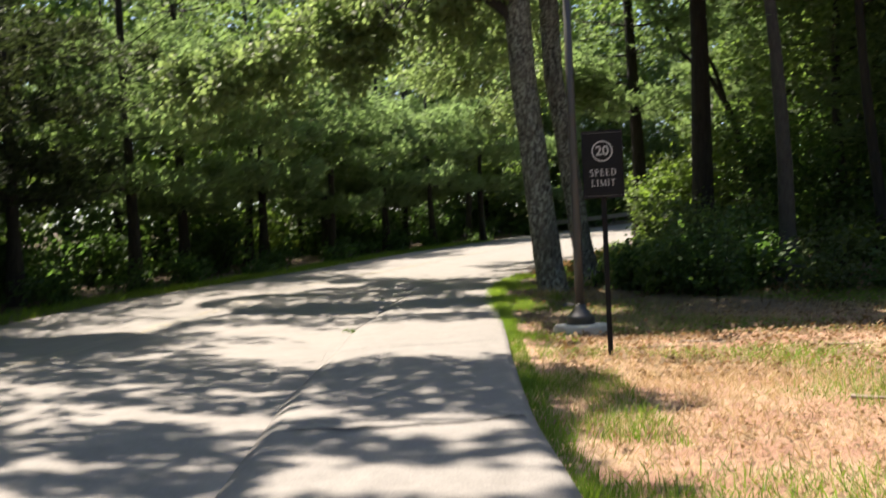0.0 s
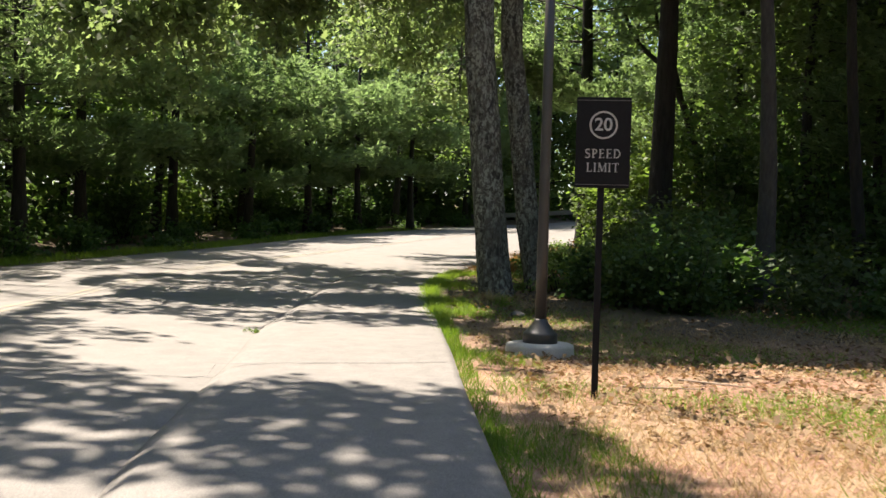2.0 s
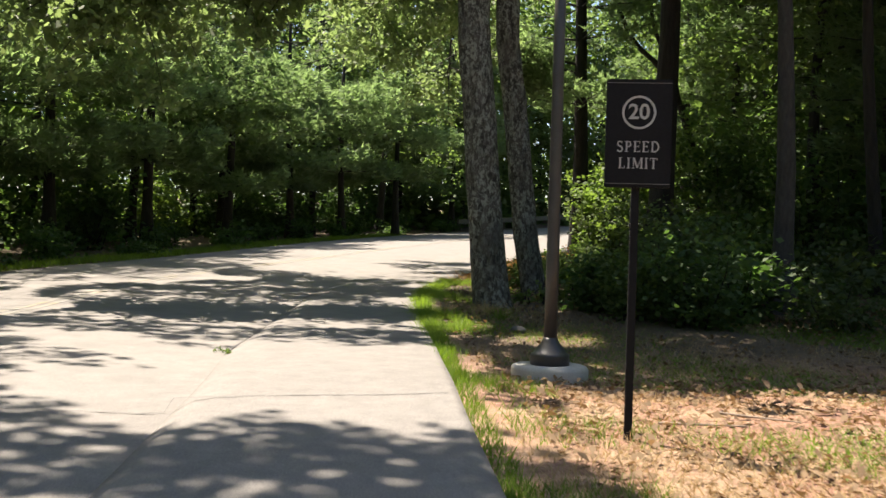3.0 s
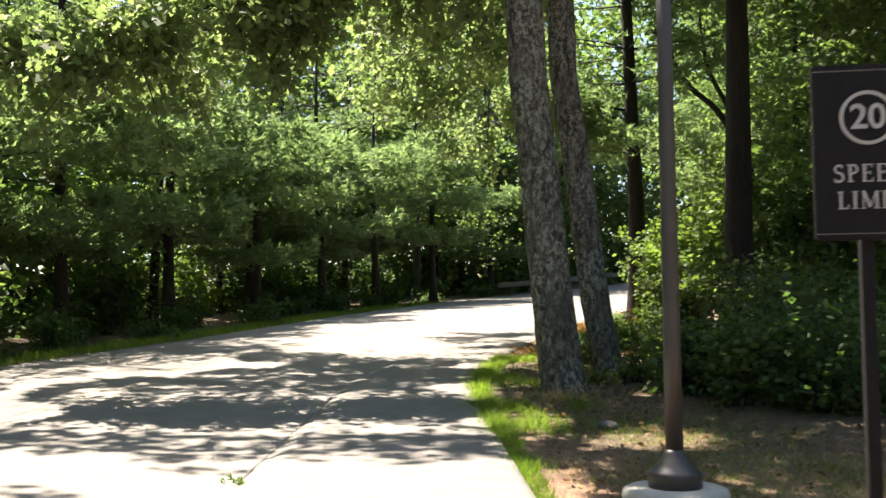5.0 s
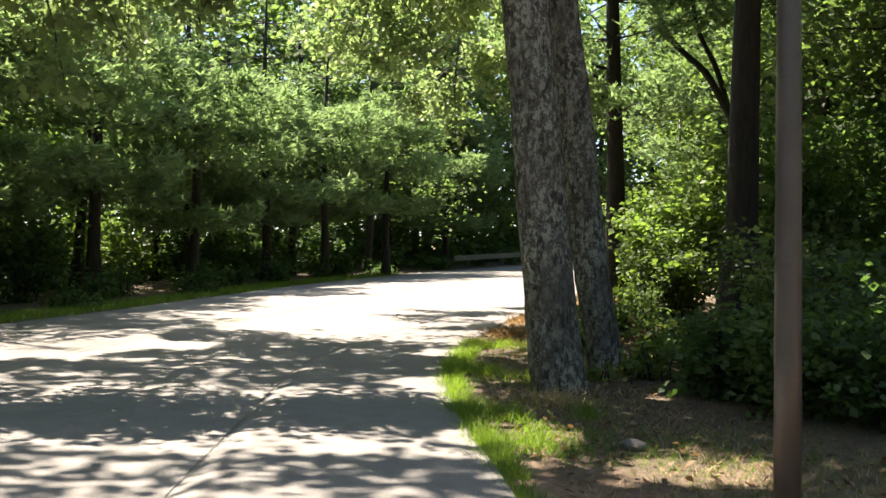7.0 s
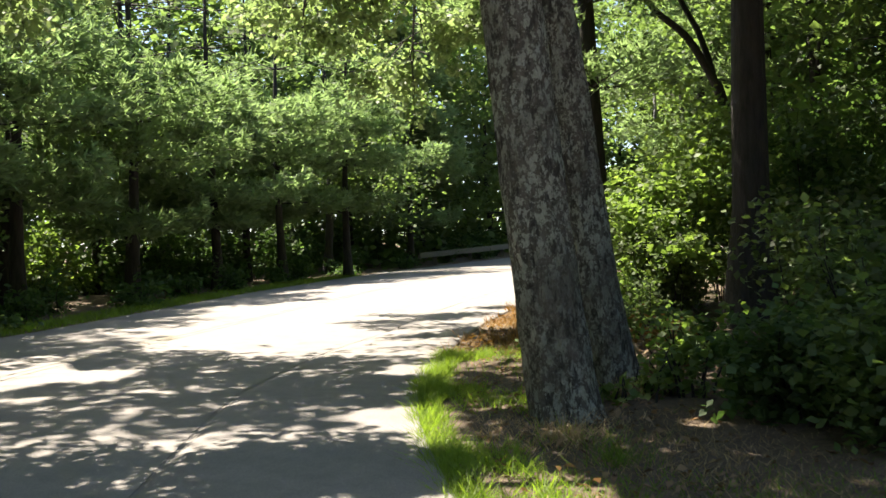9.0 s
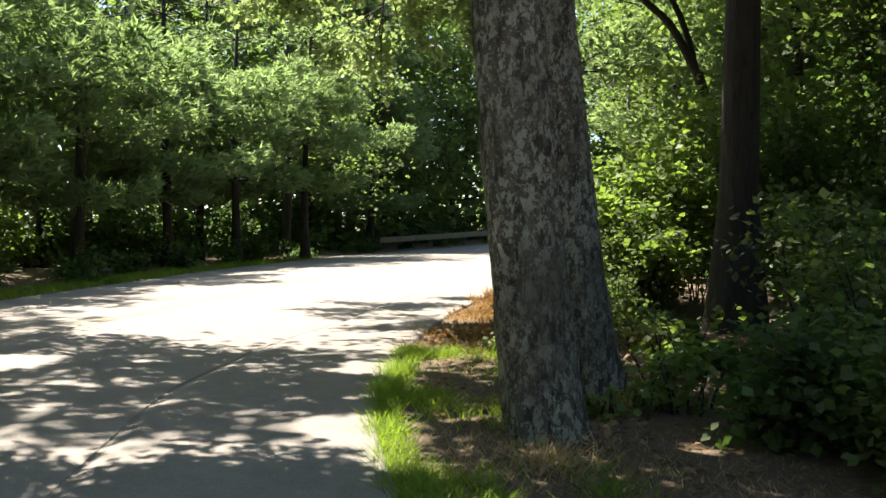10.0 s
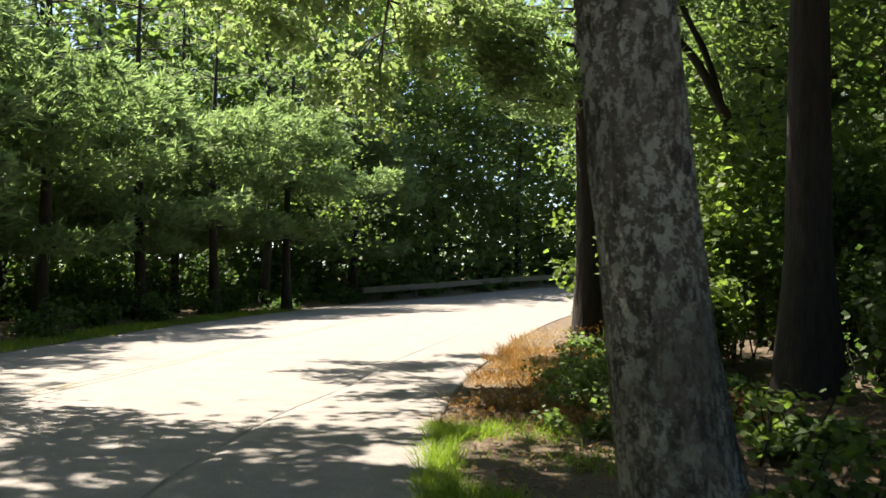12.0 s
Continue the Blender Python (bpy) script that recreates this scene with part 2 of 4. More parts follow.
def grid_mesh(name, pts):
    """A sheet from an array of points (rows, columns, 3)."""
    r, c = pts.shape[:2]
    i = np.arange(r * c).reshape(r, c)
    f = np.stack([i[:-1, :-1], i[:-1, 1:], i[1:, 1:], i[1:, :-1]], -1).reshape(-1, 4)
    me = bpy.data.meshes.new(name)
    me.from_pydata(pts.reshape(-1, 3).tolist(), [], f.tolist())
    me.update()
    return me


def box_into(bm, lo, hi, bevel=0.0):
    r = bmesh.ops.create_cube(bm, size=1.0, matrix=Matrix.LocRotScale(((Vector(lo) + Vector(hi)) / 2), None, Vector(hi) - Vector(lo)))
    if bevel:
        edges = list({e for v in r["verts"] for e in v.link_edges})
        bmesh.ops.bevel(bm, geom=edges, offset=bevel, segments=2, affect="EDGES")


def lathe(profile, n=28):
    """A turned body about z from (radius, height) pairs."""
    bm = bmesh.new()
    rings = []
    for r, z in profile:
        rings.append([bm.verts.new((r * math.cos(a), r * math.sin(a), z)) for a in (2 * math.pi * k / n for k in range(n))])
    for a, b in zip(rings, rings[1:]):
        for k in range(n):
            f = bm.faces.new((a[k], a[(k + 1) % n], b[(k + 1) % n], b[k]))
            f.smooth = True
    if profile[0][0] > 0.001:
        bm.faces.new(rings[0][::-1])
    bm.faces.new(rings[-1])
    return bm


def tube_arrays(points, radii, sides=8, rough=0.0, seed=0):
    """Vertices and faces of a tapered limb along points."""
    rng = np.random.default_rng(seed)
    p = np.array(points, float)
    d = np.gradient(p, axis=0)
    d /= np.linalg.norm(d, axis=1)[:, None] + 1e-9
    ref = np.array([1.0, 0.13, 0.0]) if abs(d[0][2]) > 0.7 else np.array([0.0, 0.1, 1.0])
    u = np.cross(d, ref)
    u /= np.linalg.norm(u, axis=1)[:, None] + 1e-9
    w = np.cross(d, u)
    a = np.linspace(0, 2 * np.pi, sides, endpoint=False)
    wob = 1 + rough * rng.normal(size=(len(p), sides)) + rough * 1.2 * np.sin(a * 3 + rng.uniform(0, 6))[None]
    r = np.array(radii, float)[:, None] * wob
    v = p[:, None] + r[..., None] * (np.cos(a)[None, :, None] * u[:, None] + np.sin(a)[None, :, None] * w[:, None])
    i = np.arange(len(p) * sides).reshape(len(p), sides)
    j = np.roll(i, -1, axis=1)
    f = np.stack([i[:-1], j[:-1], j[1:], i[1:]], -1).reshape(-1, 4)
    return v.reshape(-1, 3), f


def tubes_mesh(name, tubes):
    vs, fs, base = [], [], 0
    for v, f in tubes:
        vs.append(v)
        fs.append(f + base)
        base += len(v)
    me = bpy.data.meshes.new(name)
    me.from_pydata(np.concatenate(vs).tolist(), [], np.concatenate(fs).tolist())
    me.update()
    return me


def smooth_line(keys, n):
    """A smooth line of n points through key points."""
    k = np.array(keys, float)
    t = np.linspace(0, len(k) - 1, n)
    i = np.clip(t.astype(int), 0, len(k) - 2)
    f = (t - i)[:, None]
    km, kp = k[np.clip(i - 1, 0, None)], k[np.clip(i + 2, None, len(k) - 1)]
    a, b = k[i], k[i + 1]
    return 0.5 * (2 * a + (b - km) * f + (2 * km - 5 * a + 4 * b - kp) * f ** 2 + (3 * a - km - 3 * b + kp) * f ** 3)


# ---------------------------------------------------------------- the plan
RISE = np.array([(-600, -9), (-60, -0.9), (-20, -0.3), (0, -0.03), (10.4, 0.11), (13.5, 0.15), (16.7, 0.24), (20, 0.42), (30, 0.78), (47, 1.5), (60, 2.0), (65, 2.35), (74, 3.05), (90, 4.3), (120, 6.0), (600, 14)], float)
EDGE = np.array([(7.5, -20), (2.55, -0.5), (1.29, 4.8), (0.94, 6.35), (0.5, 8.7), (0.23, 10.2), (-0.18, 12.6), (-0.65, 15.2), (-1.2, 17.9), (-1.5, 19.9), (-1.57, 21.2), (-1.55, 22.8), (-1.5, 24.3), (-1.32, 26.6), (-0.9, 30.2), (0.55, 38.5), (2.5, 47), (5.2, 55), (10, 63), (17, 70), (34, 80)], float)
KERB = np.array([(5.6, -20), (0.72, -0.5), (-0.56, 4.77), (-1.21, 7.36), (-1.55, 9.0), (-2.05, 11.45), (-2.5, 13.5), (-2.75, 15.4), (-2.95, 17), (-3.2, 19.5), (-3.32, 21.1), (-3.25, 22.8), (-3.08, 24.8), (-2.63, 27.5), (-2.2, 31.2), (-0.9, 38.5), (0.9, 47), (3.6, 55.6), (8.6, 64.2), (16, 71.6), (33, 82)], float)
LEFT = np.array([(-3.2, -20), (-7.6, -0.5), (-8.8, 5), (-9.4, 8), (-9.7, 10), (-10, 12), (-10.2, 14), (-10.3, 15.5), (-10.3, 17), (-10.3, 19.5), (-10.2, 22), (-10.1, 24), (-9.9, 26), (-9.6, 29), (-9.2, 33), (-8.4, 41), (-7.4, 47), (-5.4, 58), (-1.0, 65.5), (6.0, 75), (26, 92)], float)


def rise(y):
    return np.interp(y, RISE[:, 1 - 1], RISE[:, 1])


def line_x(line, y):
    return np.interp(y, line[:, 1], line[:, 0])


def dip(x, y):
    """The soil sinks a little beside the path where the lamp stands."""
    away = np.clip((x - line_x(EDGE, y) - 0.15) / 0.7, 0, 1)
    return 0.10 * away * np.exp(-((x - 1.1) / 2.6) ** 2 - ((y - 13.9) / 2.0) ** 2)


def ground_z(x, y):
    """Height of the soil."""
    return rise(y) - dip(x, y)


N_ROW = 340
edge, kerb, left = (smooth_line(a, N_ROW) for a in (EDGE, KERB, LEFT))


def walk_lift(y):
    return np.interp(y, [-20, 11.8, 13.6, 15, 26, 33], [0.10, 0.10, 0.06, 0.04, 0.03, 0.006])


# ---------------------------------------------------------------- ground
def axis(fine_lo, fine_hi, step, far):
    near = np.arange(fine_lo, fine_hi + step, step)
    out = np.geomspace(2, far, 14)
    return np.concatenate([fine_lo - out[::-1], near, fine_hi + out])


gx, gy = axis(-45, 45, 0.5, 900), axis(-25, 100, 0.75, 1200)
X, Y = np.meshgrid(gx, gy)
rng = np.random.default_rng(3)
roll_ = 0.10 * np.sin(X * 0.6 + 1) * np.sin(Y * 0.45) + 0.05 * np.sin(X * 1.7 + Y * 1.3)
off_right = np.clip((X - line_x(EDGE, Y) - 1.2) / 4, 0, 1)
off_left = np.clip((line_x(LEFT, Y) - X - 0.8) / 4, 0, 1)
on_road = (X < line_x(EDGE, Y) - 0.7) & (X > line_x(LEFT, Y) + 0.7)
Z = ground_z(X, Y) - 0.012 + roll_ * (off_right + off_left) - np.where(on_road, 0.10, 0)
ground_mesh = grid_mesh("ground", np.stack([X, Y, Z], -1))
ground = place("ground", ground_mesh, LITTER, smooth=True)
tagged(ground, "dry tan lawn soil and brown woodland leaf litter", "ground", kind="structure")

# the road, gently cambered
cols = np.linspace(0, 1, 13)
road_pts = left[:, None] * (1 - cols)[None, :, None] + kerb[:, None] * cols[None, :, None]
camber = 0.06 * (1 - (2 * cols - 1) ** 2)
road_pts = np.concatenate([road_pts, (rise(road_pts[..., 1]) + 0.004 + camber[None])[..., None]], -1)
road = place("road", grid_mesh("road", road_pts), ASPHALT, smooth=True)
tagged(road, "old sun-bleached grey asphalt road curving to the right", "road", kind="structure")

# the walkway with its rolled asphalt kerb
side = kerb - edge
side_len = np.linalg.norm(side, axis=1)[:, None]
rows_ = []
for f, h in ((-0.01, -0.12), (0.0, 0.9), (0.03, 1.0), (0.25, 1.0), (0.5, 1.02), (0.75, 1.0), (0.86, 0.97), (0.93, 0.8), (0.965, 0.45), (1.0, 0.02), (1.01, -0.5)):
    q = edge + side * f
    rows_.append(np.concatenate([q, (rise(q[:, 1]) + 0.006 + walk_lift(q[:, 1]) * h)[:, None]], 1))
pavement = place("pavement", grid_mesh("pavement", np.stack(rows_, 1)[:, ::-1]), WALKWAY, smooth=True)
tagged(pavement, "pale grey asphalt footpath with a rolled kerb", "footpath", kind="structure")


def surface_z(x, y):
    """Top of whatever is underfoot."""
    k, e = line_x(KERB, y), line_x(EDGE, y)
    if k < x < e:
        return float(rise(y) + 0.006 + walk_lift(y))
    if x <= k and x > line_x(LEFT, y):
        c = (x - line_x(LEFT, y)) / (k - line_x(LEFT, y))
        return float(rise(y) + 0.004 + 0.06 * (1 - (2 * c - 1) ** 2))
    return float(rise(y) - 0.012)


def ribbon(name, pts, width, mat, label, category, lift=0.004, rough=0.3, seed=1):
    """A thin uneven line lying on the paving."""
    r = np.random.default_rng(seed)
    p = smooth_line(pts, max(12, len(pts) * 10))
    d = np.gradient(p, axis=0)
    n = np.stack([-d[:, 1], d[:, 0]], 1) / np.linalg.norm(d, axis=1)[:, None]
    w = width * (1 + rough * r.normal(size=len(p)))[:, None] / 2
    p = p + n * r.normal(size=(len(p), 1)) * width * rough * 0.6
    rows = []
    for s in (-1, 0, 1):
        q = p + n * w * s
        rows.append(np.array([(x, y, surface_z(x, y) + lift + (0.002 if s == 0 else 0)) for x, y in q]))
    ob = place(name, grid_mesh(name, np.stack(rows, 1)), mat)
    return tagged(ob, label, category, kind="structure")


# ---------------------------------------------------------------- foliage
def inside(poly, x, y):
    r = np.zeros(len(x), bool)
    n = len(poly)
    for k in range(n):
        (x1, y1), (x2, y2) = poly[k], poly[(k + 1) % n]
        c = ((y1 > y) != (y2 > y)) & (x < (x2 - x1) * (y - y1) / (y2 - y1 + 1e-9) + x1)
        r ^= c
    return r


# gaps cut into the canopy so that the sun reaches these outlines of ground
SUN_GAPS = [
    [(1.6, 3.0), (1.5, 9.5), (0.6, 10.0), (0.9, 12.6), (12, 12.3), (12, 1)],
    [(0.6, 9.6), (0.1, 14.1), (-2.4, 14.3), (-4.6, 14.5), (-6.0, 14.0), (-4.6, 13.2), (-3.2, 12.6), (-3.4, 11.6), (-2.4, 10.3), (-1.9, 9.4)],
    [(-7.5, 31.0), (-5.6, 29.6), (-3.6, 28.8), (-2.2, 29.6), (-0.6, 30.2), (0.3, 36), (-0.6, 39), (0.2, 42), (2, 46), (-6.2, 46.5), (-7.6, 41), (-7.8, 36)],
    [(-10.2, 13.0), (-6.0, 14.2), (-5.9, 17.4), (-7.0, 18.2), (-7.2, 20.3), (-5.2, 21.2), (-5.4, 22.8), (-7.2, 24.6), (-10.2, 24.6)],
    [(1.2, 5.9), (0.9, 6.5), (-0.5, 6.3), (-2.4, 7.2), (-4.4, 8.7), (-4.4, 8.2), (-2.4, 6.6), (-0.3, 5.6)],
    [(1.3, 4.2), (1.2, 5.2), (-0.4, 5.0), (-0.3, 4.2)],
    [(-1.5, 20.8), (-1.8, 22), (-1.0, 24.2), (-0.9, 22.6)],
    [(-1.0, 27.0), (-0.3, 33.0), (0.5, 33.0), (-0.2, 27.0)],
    [(-1.2, 16.2), (-0.4, 15.9), (-0.3, 17.0), (-1.1, 17.5)],
    [(-1.6, 18.2), (-0.7, 18.0), (-0.7, 19.6), (-1.6, 19.9)],
    [(-9.8, 38.5), (-8.3, 36.5), (-7.1, 47), (-8.6, 48)],
    [(3.0, 18.0), (4.2, 17.7), (4.0, 18.9)],
    [(2.2, 16.6), (3.4, 16.3), (3.2, 17.3)],
    [(4.2, 14.8), (5.0, 14.5), (5.2, 15.2), (4.5, 15.4)],
    [(1.1, 14.4), (1.7, 14.6), (1.5, 15.1)],
    [(0.5, 15.6), (1.3, 15.9), (1.0, 16.9), (0.4, 16.6)],
    [(6.6, 15.6), (8.2, 15.2), (8.4, 16.8), (7.0, 17.0)],
]

# crowns thinned to light foliage below: outline, its height, height above which they thin
SUN_CORRIDORS = [
    ([(-10.5, 25.8), (-1.0, 25.2), (-1.0, 35), (-10.5, 34)], 6.5, 9.6),
    ([(-8.6, 17.0), (-0.9, 17.3), (-0.9, 20.4), (-8.6, 20.2)], 5.0, 7.0),
    ([(-13, 37), (-2.5, 44), (-2.0, 58), (-13, 54)], 5.0, 9.5),
    ([(-17, 24), (-9.0, 25), (-8.4, 38), (-12, 46), (-17, 46)], 4.5, 8.6),
    ([(0.6, 28), (3.4, 28.5), (3.6, 35), (0.8, 37)], 3.5, 6.5),
    ([(-2.5, 29), (1.0, 29), (1.5, 34), (-2.5, 34)], 5.5, 8.5),
]
# ground kept in shade: high oak crown clumps are placed to cast onto it
SHADE = [
    [(1.6, 6.6), (1.5, 9.3), (-2.2, 9.3), (-4.5, 10.8), (-9.5, 12.4), (-9.2, 5), (-4.4, 8.0), (-0.3, 6.6)],
    [(0.8, 12.9), (14, 12.6), (14, 19), (1.0, 20.5), (-0.9, 22.5), (-1.7, 18), (-1.6, 15.2), (-0.6, 14.6)],
    [(1.6, 5.3), (1.4, 5.8), (-2, 6.4), (-9, 8), (-8.6, 2), (1.6, 2)],
    [(2.2, 21.5), (8.0, 21), (8.5, 28), (2.6, 27.5)],
    [(-0.6, 14.8), (-2.8, 14.9), (-5.6, 15.2), (-5.9, 17.4), (-6.8, 18.4), (-6.9, 20.2), (-5.2, 21.2), (-5.2, 24.2), (-2.6, 25.0), (-1.2, 24.2), (-1.3, 19.8)],
]


def foot_of_ray(p, z):
    h = p[:, 2] - z
    return p[:, 0] - h * SUN.x / SUN.z, p[:, 1] - h * SUN.y / SUN.z, h


def sunlit(p, gaps=None, low=1.0):
    """True for leaf points to cut so that chosen ground and foliage stay lit."""
    x, y, h = foot_of_ray(p, np.interp(p[:, 1] - p[:, 2] * SUN.y / SUN.z, RISE[:, 0], RISE[:, 1]))
    x = x + 0.35 * np.sin(y * 2.1 + x) + 0.2 * np.sin(x * 5.3)
    y = y + 0.3 * np.sin(x * 1.7) + 0.2 * np.sin(x * 4.1 + 1)
    r = np.zeros(len(p), bool)
    for g in (SUN_GAPS if gaps is None else gaps):
        r |= inside(g, x, y)
    r &= h > low
    # high leaves over the road are pierced with sine holes to dapple it
    if low < 2.0:
        r |= (h > 6.5) & (x < -0.6) & (np.sin(x * 6.1 + 1.4 * np.sin(y * 3.3)) * np.sin(y * 5.2 + 1.2 * np.sin(x * 3.7)) > 0.56)
    thin = np.sin(p[:, 0] * 7.3 + p[:, 1] * 5.1 + p[:, 2] * 6.7) < 0.90
    for g, z, above in SUN_CORRIDORS:
        x, y, h = foot_of_ray(p, z)
        r |= inside(g, x, y) & (p[:, 2] > above) & thin
    return r


def shading(p):
    x, y, h = foot_of_ray(p, 0.3)
    r = np.zeros(len(p), bool)
    for g in SHADE:
        r |= inside(g, x, y)
    return r


def unit(v):
    return v / (np.linalg.norm(v, axis=-1, keepdims=True) + 1e-9)


LOBED = np.array([(0.0, 0.0), (0.28, 0.26), (0.42, 0.13), (0.60, 0.34), (0.76, 0.15), (1.0, 0.0)])


def leaves(name, centres, spread, per, size, rng, droop=0.35, wide=0.42, flat=0.55, lobed=False, prune=True, gaps=None):
    """Leaves in loose sprays round the centres."""
    c = np.repeat(centres, per, axis=0)
    p = c + rng.normal(size=c.shape) * np.array([spread, spread, spread * flat])
    if prune:
        p = p[~sunlit(p, gaps)]
    n = len(p)
    d = unit(rng.normal(size=(n, 3)) * np.array([1, 1, 0.45]) - np.array([0, 0, droop]))
    up = unit(rng.normal(size=(n, 3)) * 0.55 + np.array([0, 0, 1.0]))
    w = unit(np.cross(d, up))
    nrm = np.cross(w, d)
    s = size * rng.uniform(0.6, 1.25, (n, 1))
    if lobed:
        out = LOBED[1:-1]
        ring = [p]
        for a, b in out:
            ring.append(p + d * s * a + w * s * b + nrm * s * 0.10 * b)
        ring.append(p + d * s)
        for a, b in out[::-1]:
            ring.append(p + d * s * a - w * s * b + nrm * s * 0.10 * b)
        v = np.stack(ring, 1)
        return soup(name, v, v.shape[1])
    m = p + d * s * 0.5 + nrm * s * 0.08
    v = np.stack([p, m + w * s * wide, p + d * s, m - w * s * wide], 1)
    return soup(name, v, 4)


def needles(name, centres, dirs, per, length, rng, prune=True):
    """Tufts of long soft needles."""
    if prune:
        keep = ~sunlit(centres, None, 6.5)
        centres, dirs = centres[keep], dirs[keep]
    c = np.repeat(centres, per, axis=0)
    n = len(c)
    d = unit(np.repeat(dirs, per, axis=0) * 0.9 + rng.normal(size=(n, 3)) * np.array([0.75, 0.75, 0.5]))
    w = unit(np.cross(d, rng.normal(size=(n, 3))))
    s = length * rng.uniform(0.7, 1.2, (n, 1))
    v = np.stack([c - w * s * 0.11, c + w * s * 0.11, c + d * s], 1)
    return soup(name, v, 3)


def limb_points(start, aim, length, rng, n=7, sag=0.0, wander=0.12):
    t = np.linspace(0, 1, n)[:, None]
    aim = np.array(aim, float) / np.linalg.norm(aim)
    p = np.array(start)[None] + aim[None] * t * length
    p[:, 2] -= sag * length * t[:, 0] ** 2
    return p + np.cumsum(rng.normal(size=(n, 3)) * wander * length / n, axis=0) * (t > 0)


def broad_tree(x, y, height, radius, crown_from, seed, label, trunk_r=0.18, lean=(0, 0), leaf=0.17, clumps=150, per=60, mat=None, bark=None, spread=0.55, group="trees of the wood"):
    rng = np.random.default_rng(seed)
    z0 = float(rise(y)) - 0.15
    root = new("tree")
    root.location = (x, y, z0)
    t = np.linspace(0, 1, 12)
    line = np.stack([lean[0] * t * height + 0.15 * np.sin(t * 5 + seed), lean[1] * t * height + 0.12 * np.cos(t * 4 + seed) - 0.12, t * height * 0.92], 1)
    rad = trunk_r * (1 - 0.8 * t) + trunk_r * 0.6 * np.exp(-t * height / 0.35)
    place("trunk", tubes_mesh("trunk", [tube_arrays(line, rad, 10, 0.05, seed)]), bark or DARK_BARK, root, smooth=True)
    centres, limbs = [], []
    n_limb = 13
    for k in range(n_limb):
        f = crown_from / height + (1 - crown_from / height) * (k + 0.5) / n_limb
        i = np.array([np.interp(f * height * 0.92, line[:, 2], line[:, c]) for c in range(3)])
        a = k * 2.4 + rng.uniform(-0.4, 0.4)
        reach = radius * math.sqrt(max(0.12, 1 - ((f - 0.45) / 0.62) ** 2)) * rng.uniform(0.75, 1.15)
        lp = limb_points(i, (math.cos(a), math.sin(a), rng.uniform(0.1, 0.5)), reach, rng, 7, 0.1)
        limbs.append(tube_arrays(lp, np.linspace(trunk_r * 0.34 * (1.15 - f), 0.012, 7), 5, 0.03, seed + k))
        m = max(3, clumps // n_limb)
        u = rng.uniform(0.25, 1.05, m) ** 0.7
        j = np.stack([np.interp(u, np.linspace(0, 1, 7), lp[:, c]) for c in range(3)], 1)
        centres.append(j + rng.normal(size=(m, 3)) * np.array([0.6, 0.6, 0.45]) * radius / 3.5)
    tagged(place("branching", tubes_mesh("branching", limbs), bark or DARK_BARK, root, smooth=True), kind="stuff")
    c = np.concatenate(centres) + np.array([x, y, z0])
    me = leaves("crown", c, spread, per, leaf, rng)
    co = np.empty(len(me.vertices) * 3, np.float32)
    me.vertices.foreach_get("co", co)
    me.vertices.foreach_set("co", (co.reshape(-1, 3) - np.array([x, y, z0], np.float32)).ravel())
    me.update()
    place("crown", me, mat or TREE_LEAF, root)
    return tagged(root, label, "tree", group)


